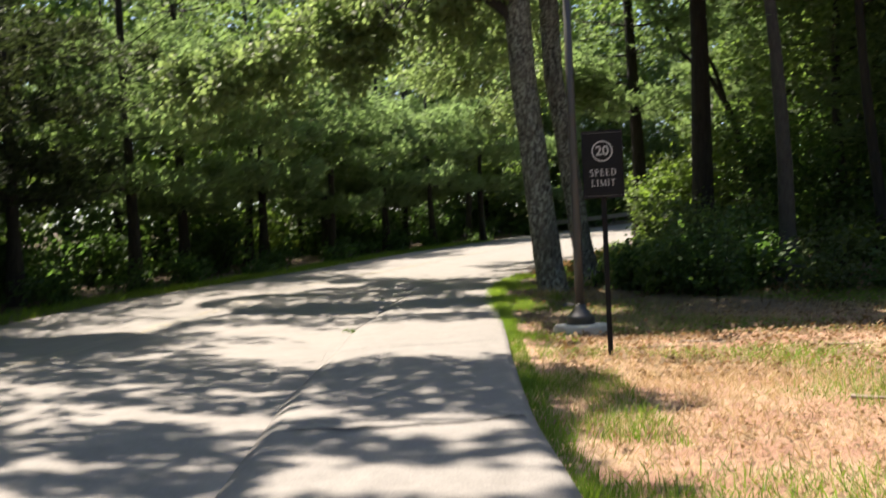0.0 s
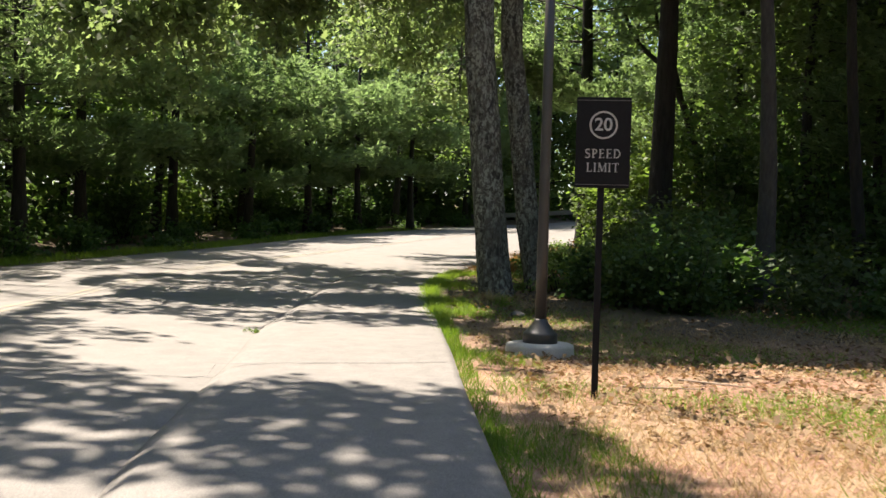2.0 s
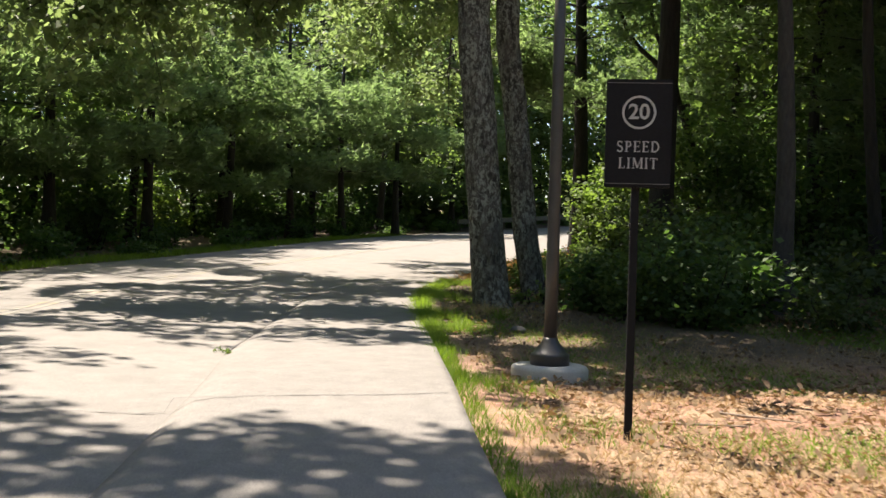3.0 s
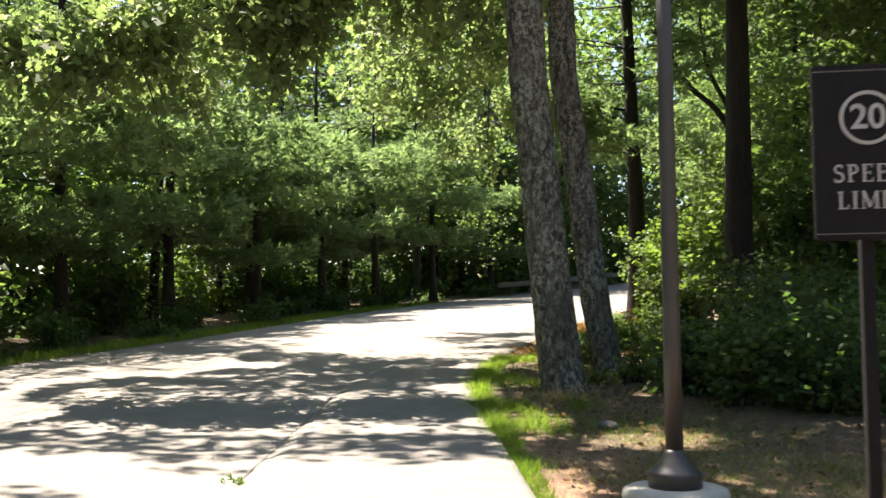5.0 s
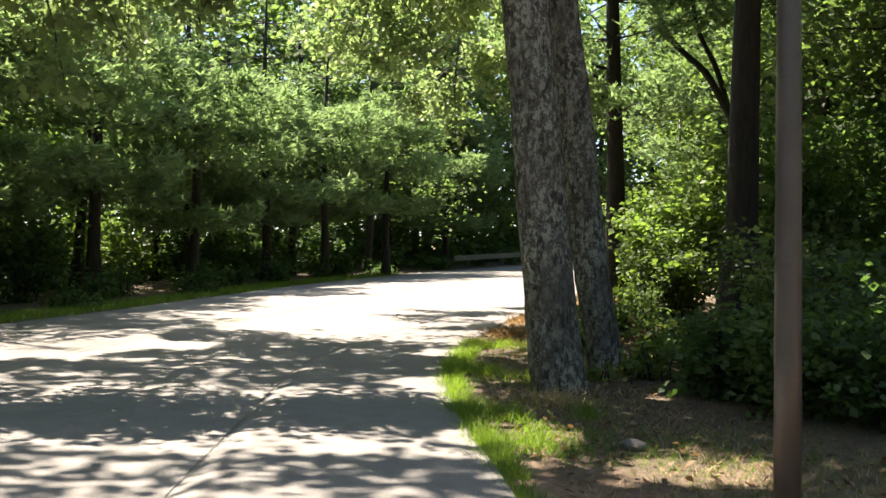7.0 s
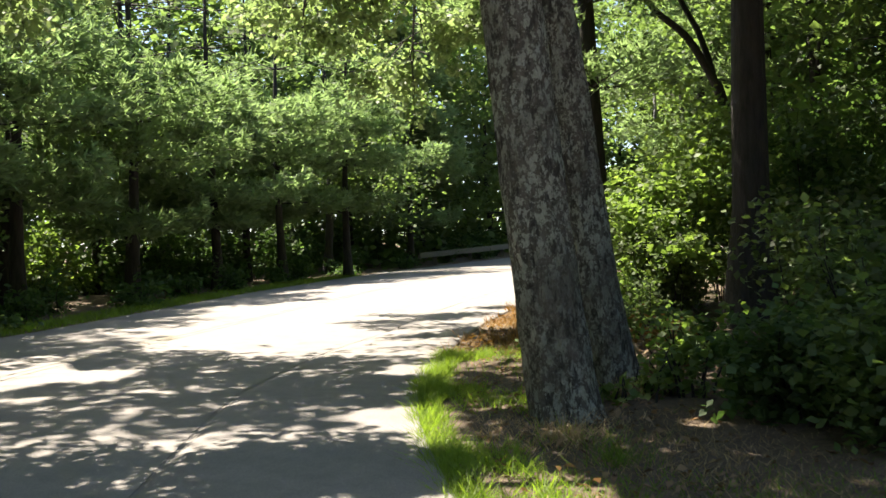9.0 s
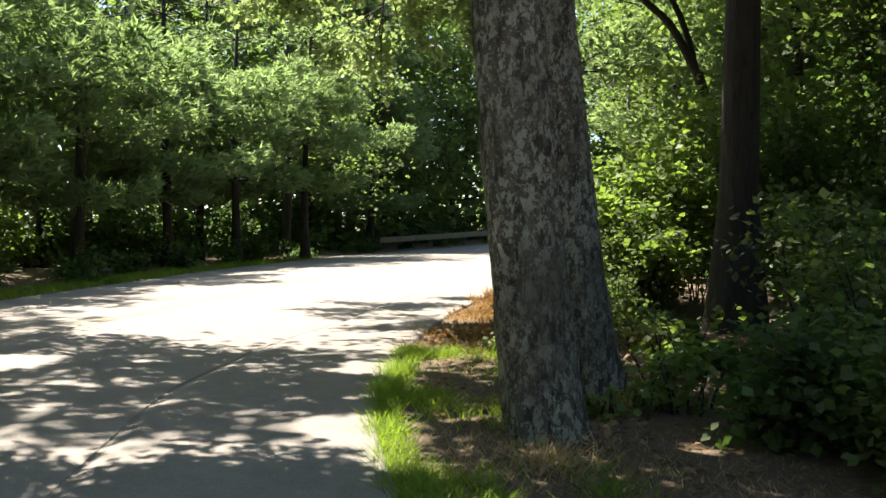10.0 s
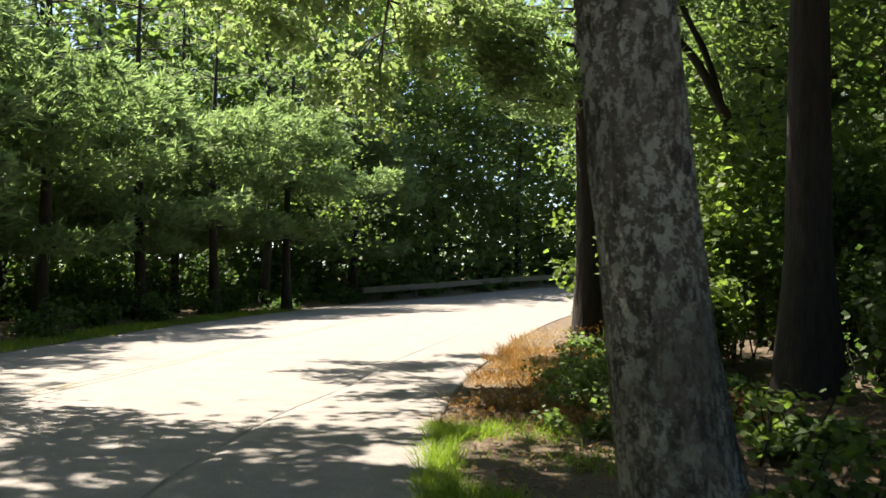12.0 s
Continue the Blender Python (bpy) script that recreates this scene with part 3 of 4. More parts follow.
def pine_tree(x, y, height, radius, crown_from, seed, label, trunk_r=0.17, whorls=None, per=8, group="pines of the wood", dens=1.0, needle=0.25, mat=None, over=()):
    """A white pine: tiers of flat, feathery boughs."""
    rng = np.random.default_rng(seed)
    z0 = float(rise(y)) - 0.15
    root = new("pine_tree")
    root.location = (x, y, z0)
    t = np.linspace(0, 1, 10)
    line = np.stack([0.1 * np.sin(t * 4 + seed), 0.1 * np.cos(t * 3 + seed) - 0.1, t * height], 1)
    rad = trunk_r * (1 - 0.85 * t) + trunk_r * 0.5 * np.exp(-t * height / 0.35)
    place("trunk", tubes_mesh("trunk", [tube_arrays(line, rad, 10, 0.04, seed)]), DARK_BARK, root, smooth=True)
    boughs, tips, ways = [], [], []
    whorls = whorls or int((height - crown_from) / 1.1)
    for k in range(whorls):
        z = crown_from + (height - crown_from) * (k + rng.uniform(-0.2, 0.8)) / whorls
        f = min(1.0, max(0.0, (z - crown_from) / (height - crown_from)))
        reach0 = radius * (0.55 + 0.45 * min(1, f * 4)) * (1 - 0.75 * f ** 1.5)
        n_b = rng.integers(5, 8)
        for b in range(n_b):
            a = 2 * math.pi * (b + rng.uniform(-0.3, 0.3)) / n_b + k
            reach = reach0 * rng.uniform(0.6, 1.3)
            aim = np.array([math.cos(a), math.sin(a), rng.uniform(-0.05, 0.22)])
            lp = limb_points((np.interp(z, line[:, 2], line[:, 0]), np.interp(z, line[:, 2], line[:, 1]), z), aim, reach, rng, 6, -0.05, 0.06)
            boughs.append(tube_arrays(lp, np.linspace(0.028, 0.005, 6), 4, 0.0, k))
            m = int(40 * reach * dens)
            u = rng.uniform(0.12, 1.03, m) ** 0.85
            j = np.stack([np.interp(u, np.linspace(0, 1, 6), lp[:, c]) for c in range(3)], 1)
            across = np.array([-math.sin(a), math.cos(a), 0])
            s = rng.normal(size=(m, 1)) * (0.34 * reach * (1.1 - u) + 0.10)[:, None]
            tips.append(j + across * s + np.array([0, 0, 1.0]) * rng.normal(size=(m, 1)) * (0.07 + 0.035 * reach))
            ways.append(unit(aim[None] * 0.8 + across * np.sign(s) * 0.6 + np.array([0, 0, 0.3])))
    tagged(place("branching", tubes_mesh("branching", boughs), DARK_BARK, root, smooth=True), kind="stuff")
    o = np.array([x, y, z0])
    me = needles("crown", np.concatenate(tips) + o, np.concatenate(ways), per, needle, rng)
    co = np.empty(len(me.vertices) * 3, np.float32)
    me.vertices.foreach_get("co", co)
    me.vertices.foreach_set("co", (co.reshape(-1, 3) - o.astype(np.float32)).ravel())
    me.update()
    place("crown", me, mat or NEEDLE, root)
    for z, turn, reach in over:
        a = radians(turn)
        aim = np.array([math.cos(a), math.sin(a), 0.10])
        lp = limb_points((line[0, 0], line[0, 1], z), aim, reach, rng, 8, -0.06, 0.07)
        bough = place("bough", tubes_mesh("bough", [tube_arrays(lp, np.linspace(0.045, 0.008, 8), 6, 0.02, 3)]), DARK_BARK, root, smooth=True)
        u = rng.uniform(0.22, 1.04, 420) ** 0.8
        j = np.stack([np.interp(u, np.linspace(0, 1, 8), lp[:, c]) for c in range(3)], 1)
        across = np.array([-math.sin(a), math.cos(a), 0])
        side_ = rng.normal(size=(420, 1)) * (0.30 * reach * (1.12 - u) + 0.08)[:, None]
        tip = j + across * side_ + np.array([0, 0, 1.0]) * rng.normal(size=(420, 1)) * 0.16
        way = unit(aim[None] * 0.8 + across * np.sign(side_) * 0.6 + np.array([0, 0, 0.25]))
        place("needle_spray", needles("needle_spray", tip, way, 7, 0.22, rng, False), NEEDLE, bough)
    return tagged(root, label, "pine tree", group)


def shrub(x, y, height, radius, seed, label, mat=None, leaf=0.11, clumps=40, per=34, name="shrub", group="undergrowth", lift=0.0, wide=0.42, stem_mat=None):
    rng = np.random.default_rng(seed)
    z0 = float(rise(y)) - 0.05
    root = new(name)
    root.location = (x, y, z0)
    stems, c = [], []
    for k in range(9):
        a = rng.uniform(0, 6.28)
        aim = np.array([math.cos(a) * rng.uniform(0.1, 1) * radius / height, math.sin(a) * rng.uniform(0.1, 1) * radius / height, 1.0])
        lp = limb_points((rng.normal() * 0.12, rng.normal() * 0.12, 0), aim, height * rng.uniform(0.6, 1.0), rng, 6, 0.1)
        stems.append(tube_arrays(lp, np.linspace(0.016, 0.004, 6), 4, 0, k))
        m = max(2, clumps // 9)
        u = rng.uniform(0.2 + lift, 1.05, m)
        j = np.stack([np.interp(u, np.linspace(0, 1, 6), lp[:, q]) for q in range(3)], 1)
        c.append(j + rng.normal(size=(m, 3)) * radius * 0.22)
    tagged(place("branching", tubes_mesh("branching", stems), stem_mat or DARK_BARK, root, smooth=True), kind="stuff")
    c = np.concatenate(c)
    c[:, 2] = np.clip(c[:, 2], 0.08, None)
    me = leaves("foliage", c, radius * 0.2, per, leaf, rng, prune=False, wide=wide)
    co = np.empty(len(me.vertices) * 3, np.float32)
    me.vertices.foreach_get("co", co)
    co = co.reshape(-1, 3)
    co[:, 2] = np.maximum(co[:, 2], 0.03)
    me.vertices.foreach_set("co", co.ravel())
    me.update()
    place("foliage", me, mat or SHRUB_LEAF, root)
    return tagged(root, label, "shrub", group)


# ---------------------------------------------------------------- the twin oaks beside the path
def ridged_trunk(keys, radii, seed, sides=72, rows=190):
    """A trunk along key points with furrowed bark and a few root swellings."""
    rng = np.random.default_rng(seed)
    k = np.array(keys, float)
    z = np.concatenate([np.linspace(k[0, 2], k[0, 2] + 5.5, rows - 40), np.linspace(k[0, 2] + 5.55, k[-1, 2], 40)])
    p = np.stack([np.interp(z, k[:, 2], k[:, 0]), np.interp(z, k[:, 2], k[:, 1])], 1)
    for q in range(6):
        p[1:-1] = (p[:-2] + p[1:-1] * 2 + p[2:]) / 4
    r = np.interp(z, k[:, 2], radii)
    ang = np.linspace(0, 2 * np.pi, sides, endpoint=False)
    v = np.empty((rows, sides, 3))
    for i in range(rows):
        h = z[i] - k[0, 2]
        for j, t in enumerate(ang):
            q = Vector((math.cos(t) * 3.2, math.sin(t) * 3.2, z[i] * 1.3 + seed))
            f = noise.noise(q * 1.9) * 0.5 + noise.noise(Vector((q.x * 4.6, q.y * 4.6, q.z * 1.5))) * 0.5
            root = 0.09 * math.exp(-h / 0.20) * (1 + 0.8 * math.sin(t * 4 + seed) + 0.4 * math.sin(t * 7 + 2))
            rr = r[i] * (1 + root * 0.9) + 0.026 * f + 0.012 * noise.noise(q * 0.5)
            v[i, j] = (p[i, 0] + rr * math.cos(t), p[i, 1] + rr * math.sin(t), z[i])
    v = np.concatenate([v, v[:, :1]], 1)
    return grid_mesh("trunk", v)


def oak(x, y, trunk, radii, seed, label, limbs, crown_clumps, crown_box):
    rng = np.random.default_rng(seed)
    z0 = float(rise(y)) - 0.1
    o = np.array([x, y, z0])
    root = new("oak_tree")
    root.location = (x, y, z0)
    place("trunk", ridged_trunk(np.array(trunk) - o, radii, seed), OAK_BARK, root, smooth=True)
    centres = []
    for n, (keys, r) in enumerate(limbs):
        p = smooth_line(keys, 26) - o
        place("limb", tubes_mesh("limb", [tube_arrays(p, np.linspace(r, 0.014, 26), 9, 0.03, seed + n)]), DARK_BARK, root, smooth=True)
        for k in range(84 if r > 0.12 and x > -5 else 46 if r > 0.095 and x > -5 else 10):
            i = rng.integers(8 if r > 0.12 else 11, 26)
            q = limb_points(p[i], rng.normal(size=3) * np.array([1, 1, 0.45]) + np.array([0, 0, -0.15]), rng.uniform(0.6, 1.7), rng, 6, 0.28)
            place("twig", tubes_mesh("twig", [tube_arrays(q, np.linspace(0.016, 0.004, 6), 4, 0, k)]), DARK_BARK, root, smooth=True)
            u = rng.uniform(0.3, 1.05, 12)
            centres.append(np.stack([np.interp(u, np.linspace(0, 1, 6), q[:, c]) for c in range(3)], 1))
    lo, hi = np.array(crown_box[0]), np.array(crown_box[1])
    u = rng.uniform(-1, 1, (crown_clumps * 6, 3))
    u = u[np.linalg.norm(u, axis=1) < 1]
    top = (lo + hi) / 2 + u * (hi - lo) / 2
    # keep mainly the clumps whose shadow lands on the SHADE outlines
    top = top[shading(top) | (rng.uniform(0, 1, len(top)) < 0.15)][:crown_clumps] - o

    def local(me):
        co = np.empty(len(me.vertices) * 3, np.float32)
        me.vertices.foreach_get("co", co)
        me.vertices.foreach_set("co", (co.reshape(-1, 3) - o.astype(np.float32)).ravel())
        me.update()
        return me
    place("low_spray", local(leaves("low_spray", np.concatenate(centres) + o, 0.20, 15, 0.165, rng, 0.8, lobed=True, gaps=SUN_GAPS[:2] + SUN_GAPS[3:])), OAK_LEAF, root, "bright drooping lobed leaves on the low limbs")
    place("crown", local(leaves("crown", top + o, 0.62, 38, 0.21, rng)), OAK_LEAF, root)
    return tagged(root, label, "tree", "oaks beside the path")


oak(-0.25, 19.45, [(-0.20, 19.45, 0.28), (-0.27, 19.45, 0.5), (-0.36, 19.45, 1.3), (-0.46, 19.45, 2.3), (-0.55, 19.45, 3.4), (-0.66, 19.45, 4.5), (-0.72, 19.45, 6.3), (-0.8, 19.6, 9), (-0.7, 19.8, 15)],
    [0.305, 0.288, 0.27, 0.255, 0.25, 0.25, 0.245, 0.19, 0.05], 5, "grey lichen-spotted oak trunk leaning over the path edge",
    [([(-0.68, 19.4, 5.55), (-1.25, 19.3, 6.1), (-2.2, 19.2, 6.35), (-3.8, 19.0, 5.85), (-5.5, 18.8, 5.35), (-7.2, 18.5, 4.95)], 0.13),
     ([(-0.72, 19.4, 6.9), (-1.6, 21.0, 7.5), (-2.6, 24.5, 7.9), (-3.8, 28.5, 7.5), (-4.8, 32.0, 6.7)], 0.11),
     ([(-0.75, 19.4, 7.0), (-2.6, 20.8, 7.5), (-5.4, 23.2, 7.5), (-8.4, 25.8, 6.8), (-11.4, 28.2, 5.8)], 0.10)],
    1000, ((-13.5, 10.5, 9.0), (7.5, 31.0, 15.0)))
oak(0.42, 21.25, [(0.36, 21.25, 0.34), (0.32, 21.25, 0.6), (0.16, 21.25, 1.5), (0.03, 21.25, 2.7), (-0.11, 21.25, 3.9), (-0.24, 21.25, 4.8), (-0.30, 21.3, 7), (-0.2, 21.5, 10), (0, 21.7, 16)],
    [0.225, 0.215, 0.21, 0.205, 0.20, 0.20, 0.20, 0.15, 0.04], 9, "second grey lichen-spotted oak trunk close behind its twin",
    [([(-0.28, 21.3, 6.4), (-0.8, 23.0, 7.2), (-1.6, 26.5, 7.7), (-2.2, 30.0, 7.1), (-2.6, 33.0, 6.4)], 0.10)],
    900, ((-6.5, 15.0, 9.5), (10.5, 33.0, 15.5)))
# added oak, out of view, whose crown shades the near road
oak(-11.3, 8.2, [(-11.3, 8.2, 0.0), (-11.2, 8.2, 1.5), (-10.9, 8.2, 4.5), (-10.4, 8.2, 8.0), (-10.0, 8.3, 14)],
    [0.32, 0.28, 0.25, 0.2, 0.05], 13, "unseen broad oak added to shade the near road",
    [([(-10.5, 8.2, 7.4), (-8.5, 8.5, 9.2), (-5.5, 9.0, 10.4), (-2.5, 9.2, 10.8)], 0.12)],
    420, ((-15.0, 3.0, 9.5), (4.5, 14.5, 15.0)))


# ---------------------------------------------------------------- the woods
DECID = "leafy deciduous tree in the dense wood"
PINE = "white pine with tiers of feathery boughs"
# right of the path
pine_tree(2.9, 26.6, 17, 3.2, 6.5, 31, "large dark straight pine trunk among shrubs", 0.31)
broad_tree(4.05, 19.8, 14, 3.4, 6.0, 32, "slender grey tree trunk behind dark shrubs", 0.16, (-0.02, 0.0), clumps=120, per=46, bark=GREY_BARK)
broad_tree(6.5, 23.4, 14, 3.4, 6.0, 34, "slim dark tree trunk in the shaded wood", 0.14, (-0.02, 0.0), clumps=130, per=46)
broad_tree(8.1, 25.2, 15, 3.6, 6.0, 35, "slim dark tree trunk in the shaded wood", 0.16, (0.01, 0.0), clumps=130, per=46)
# added trees: crowns above the view that darken the right-hand wood
for k, (x, y) in enumerate([(9.6, 29.4), (12.0, 33.5), (8.2, 34.5)]):
    broad_tree(x, y, 18.5, 5.4, 9.5, 60 + k, "added tall tree with a high crown to shade the wood", 0.18, clumps=260, per=40, leaf=0.26, spread=0.7, mat=SHADED_LEAF)
pine_tree(1.15, 33.5, 15, 3.9, 4.4, 33, "white pine with boughs reaching over the road", 0.26, over=[(5.5, 186, 3.7), (6.2, 172, 3.3), (5.8, 207, 2.8), (5.1, 197, 2.2)])
for k, (x, y, h, r, c) in enumerate([(8.9, 31.0, 15, 3.6, 4.5), (11.5, 36.0, 16, 4.0, 4), (7.0, 37.5, 15, 4.0, 3.5), (14.5, 29, 14, 4, 3), (10.5, 26.0, 13, 3.4, 4.5), (12.5, 43, 15, 4.5, 2.5), (17, 36, 15, 4.5, 2.5), (7.5, 46, 14, 4, 2.5), (14.5, 22.5, 14, 4, 4.0), (19, 26, 14, 4.5, 2.5), (6.6, 28.2, 12, 2.8, 5.5), (19, 44, 15, 5, 2.0), (24, 34, 15, 5, 2.0), (5.9, 46.5, 17, 4, 5.0), (9.5, 55, 19, 4.5, 5.0), (8.2, 58, 15, 4, 2.2), (6.2, 51, 14, 3.4, 2.4)]):
    # trees farther right take the shaded leaf colour
    broad_tree(x, y, h, r, c, 100 + k, DECID, 0.14 + 0.03 * (k % 3), (0.02 * ((k % 3) - 1), 0.0), clumps=140, per=48, mat=SHADED_LEAF if x > 8.5 and y < 45 else None)
for k, (x, y, h) in enumerate([(6.4, 39.5, 14), (9.0, 34.6, 15), (7.9, 49.5, 15), (13.0, 31.5, 14), (11.0, 51.0, 15), (8.0, 25.6, 16), (12.2, 25.2, 16), (16.2, 28, 16)]):
    pine_tree(x, y, h, 3.4, 3.0, 150 + k, PINE, dens=0.8)
pine_tree(9.8, 40, 16, 3.6, 3.5, 140, PINE)
pine_tree(5.2, 42, 15, 3.4, 3.2, 141, PINE)

# left of the road and round the far bend
LEFT_TREES = [("p", -11.9, 16.5, 17, 3.2, 2.6), ("d", -14.0, 13.0, 16, 4.8, 4.0), ("p", -13.0, 21.0, 17, 3.6, 2.4), ("p", -12.6, 26.0, 16, 3.6, 2.2), ("p", -13.2, 30.5, 16, 3.6, 2.0),
              ("p", -12.0, 34.5, 14, 3.5, 2.0), ("d", -13.6, 37.0, 15, 4.2, 3.0), ("p", -11.0, 38.8, 12, 3.4, 2.0), ("p", -12.9, 43.5, 14, 3.6, 2.0), ("p", -10.2, 44.0, 11, 3.4, 2.2), ("p", -8.9, 48.0, 10.5, 3.6, 2.4),
              ("p", -7.0, 51.5, 10, 3.6, 2.6), ("p", -10.9, 51, 12, 3.4, 2.2), ("d", -8.6, 56, 14, 4.2, 2.6), ("p", -5.6, 61.5, 12, 3.6, 2.4), ("d", -5.5, 66.5, 14, 4.2, 2.2), ("d", -1.8, 71.5, 14, 4.2, 2.2),
              ("d", 3.2, 76.5, 14, 4.2, 2.2), ("d", 9.0, 83, 15, 5, 2.2), ("d", -12.0, 3.0, 15, 4.6, 4.5), ("d", 12.5, 80.5, 13, 4.5, 2.0), ("d", 19, 68, 14, 4.5, 2.0), ("d", 11, 55, 14, 4.0, 2.2)]
# trees at the near end carry their shade in the foliage colour
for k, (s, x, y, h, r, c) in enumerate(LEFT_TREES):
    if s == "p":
        pine_tree(x, y, h, r, c, 200 + k, PINE, needle=0.30 if y > 30 else 0.25, dens=1.2 if y > 30 else 1.0, mat=None if y > 24.5 else SHADED_NEEDLE)
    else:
        broad_tree(x, y, h, r, c, 200 + k, DECID, 0.16 + 0.03 * (k % 3), clumps=210, per=52, leaf=0.19, mat=None if y > 24.5 else SHADED_LEAF)
# added trees: crowns above the view that darken the near left wood
for k, y in enumerate((12.5, 16.5, 20.5)):
    broad_tree(line_x(LEFT, y) - 6.3, y + 1.5, 18.5, 5.6, 9.0, 260 + k, "added tall tree with a high crown to shade the wood", 0.2, clumps=320, per=36, leaf=0.28, spread=0.75, mat=SHADED_LEAF)
rng = np.random.default_rng(77)
k = 0
for y in np.arange(2, 84, 6.2):
    for off in (8.0, 14.0, 21.0):
        x = line_x(LEFT, y) - off - rng.uniform(-1.2, 1.2)
        yy = y + rng.uniform(-2, 2)
        # near rows again in the shaded leaf colour
        broad_tree(x, yy, rng.uniform(13, 17), rng.uniform(4.2, 5.2), rng.uniform(1.6, 3.2), 300 + k, DECID, 0.16, clumps=110, per=20, leaf=0.38, spread=0.85, mat=None if yy > 26 else SHADED_LEAF)
        k += 1


def woods_mass(name, xy_of, n, z_hi, size, seed, label, power=1.2, mat=None):
    """The thicket deep in the wood, too far off to tell its plants apart."""
    r = np.random.default_rng(seed)
    xy = xy_of(r, n)
    z = np.interp(xy[:, 1], RISE[:, 0], RISE[:, 1]) + z_hi * r.uniform(0, 1, n) ** power
    ob = place(name, leaves(name, np.concatenate([xy, z[:, None]], 1), 0.5, 9, size, r), mat or TREE_LEAF)
    return tagged(ob, label, "woodland", kind="stuff")


def left_band(r, n):
    y = r.uniform(-10, 105, n)
    return np.stack([line_x(LEFT, y) - r.uniform(6, 34, n), y], 1)


def right_band(r, n):
    y = r.uniform(15, 75, n)
    return np.stack([line_x(EDGE, y) + np.where(y < 30, 9, 5) + r.uniform(0, 26, n), y], 1)


woods_mass("far_thicket", left_band, 4600, 6.0, 0.40, 41, "dense green thicket deep in the wood")


def near_left_band(r, n):
    y = r.uniform(6, 25, n)
    return np.stack([line_x(LEFT, y) - r.uniform(5.5, 15, n), y], 1)


woods_mass("far_thicket", near_left_band, 3000, 15.0, 0.42, 45, "high foliage in shaded colour at the near end of the wood", 0.6, SHADED_LEAF)


def bend_band(r, n):
    y = r.uniform(60, 104, n)
    return np.stack([line_x(LEFT, y) - r.uniform(2.5, 15, n), y], 1)


def rear_band(r, n):
    a = r.uniform(radians(-150), radians(40), n)
    d = r.uniform(17, 26, n)
    return np.stack([2.0 + d * np.cos(a) * 1.05, 3.0 + d * np.sin(a)], 1)


# unseen thicket added behind the camera to cut light from there
woods_mass("far_thicket", rear_band, 2600, 13.0, 0.75, 44, "unseen thicket added behind the lawn to cut sky light")
woods_mass("far_thicket", bend_band, 4400, 19.0, 0.54, 43, "leafy wood round the outside of the bend")
def left_high(r, n):
    y = r.uniform(22, 84, n)
    return np.stack([line_x(LEFT, y) - r.uniform(12, 26, n), y], 1)


def right_high(r, n):
    y = r.uniform(48, 84, n)
    return np.stack([line_x(EDGE, y) + r.uniform(3.5, 16, n), y], 1)


woods_mass("far_thicket", left_high, 3600, 20.0, 0.55, 46, "high leafy crowns deep in the wood", 0.55)
woods_mass("far_thicket", right_high, 1700, 20.0, 0.55, 47, "high leafy crowns deep in the wood", 0.6)
woods_mass("far_thicket", right_band, 5200, 9.5, 0.38, 42, "dense green thicket deep in the wood")

# undergrowth
rng = np.random.default_rng(8)
LOW = "dark green leafy undergrowth shrub"
k = 0
for x, y, h, r in [(1.9, 20.9, 0.7, 0.5), (2.4, 19.3, 1.2, 0.9), (3.4, 18.7, 1.3, 0.9), (4.6, 18.3, 1.3, 1.0), (5.8, 18.0, 1.4, 1.0), (7.0, 17.8, 1.4, 1.0), (8.3, 17.8, 1.5, 1.0), (9.6, 18.0, 1.5, 1.0), (1.6, 22.6, 0.6, 0.5), (2.4, 21.4, 1.5, 0.9), (3.6, 20.8, 1.6, 1.0), (5.0, 20.4, 1.7, 1.0),
                   (6.5, 20.0, 1.7, 1.1), (8.0, 20.2, 1.8, 1.1), (9.6, 20.6, 1.9, 1.1), (11.2, 19.4, 1.7, 1.2), (1.6, 25.0, 0.8, 0.6), (4.0, 25.4, 2.0, 1.1), (3.4, 23.2, 1.6, 0.9), (6.0, 23.0, 2.0, 1.2), (8.0, 23.2, 2.2, 1.2), (2.0, 28.6, 1.5, 0.8), (4.4, 28.5, 2.4, 1.1), (12.6, 22, 2.0, 1.4), (14, 19.5, 1.8, 1.4)]:
    # every other shrub in the shaded leaf colour
    shrub(x, y, h * (0.45 + 0.25 * ((k * 7) % 4)), r * (0.8 + 0.12 * (k % 4)), 500 + k, LOW, (SHRUB_LEAF, SHADED_LEAF)[k % 2], leaf=(0.09, 0.12, 0.15)[k % 3], clumps=38, per=(44, 30, 20)[k % 3])
    k += 1
for x, y, h, r in [(2.6, 31.0, 4.2, 1.2), (1.75, 29.8, 2.9, 0.75), (2.1, 29.0, 2.2, 0.8), (3.6, 32.0, 4.6, 1.4), (2.3, 35.2, 3.4, 1.1), (4.9, 30.6, 4.6, 1.5), (6.4, 32.5, 5.4, 1.7), (5.6, 35.5, 5.6, 1.8)]:
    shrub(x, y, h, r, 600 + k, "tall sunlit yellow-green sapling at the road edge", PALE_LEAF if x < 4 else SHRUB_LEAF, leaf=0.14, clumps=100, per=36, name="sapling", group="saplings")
    k += 1
for i in range(60):
    y = rng.uniform(20, 60)
    x = line_x(EDGE, y) + rng.uniform(4.5, 20)
    if y < 27 and x < 6:
        continue
    shrub(x, y, rng.uniform(1.6, 3.6), rng.uniform(1.0, 1.7), 700 + i, LOW, leaf=0.19, clumps=50, per=22)
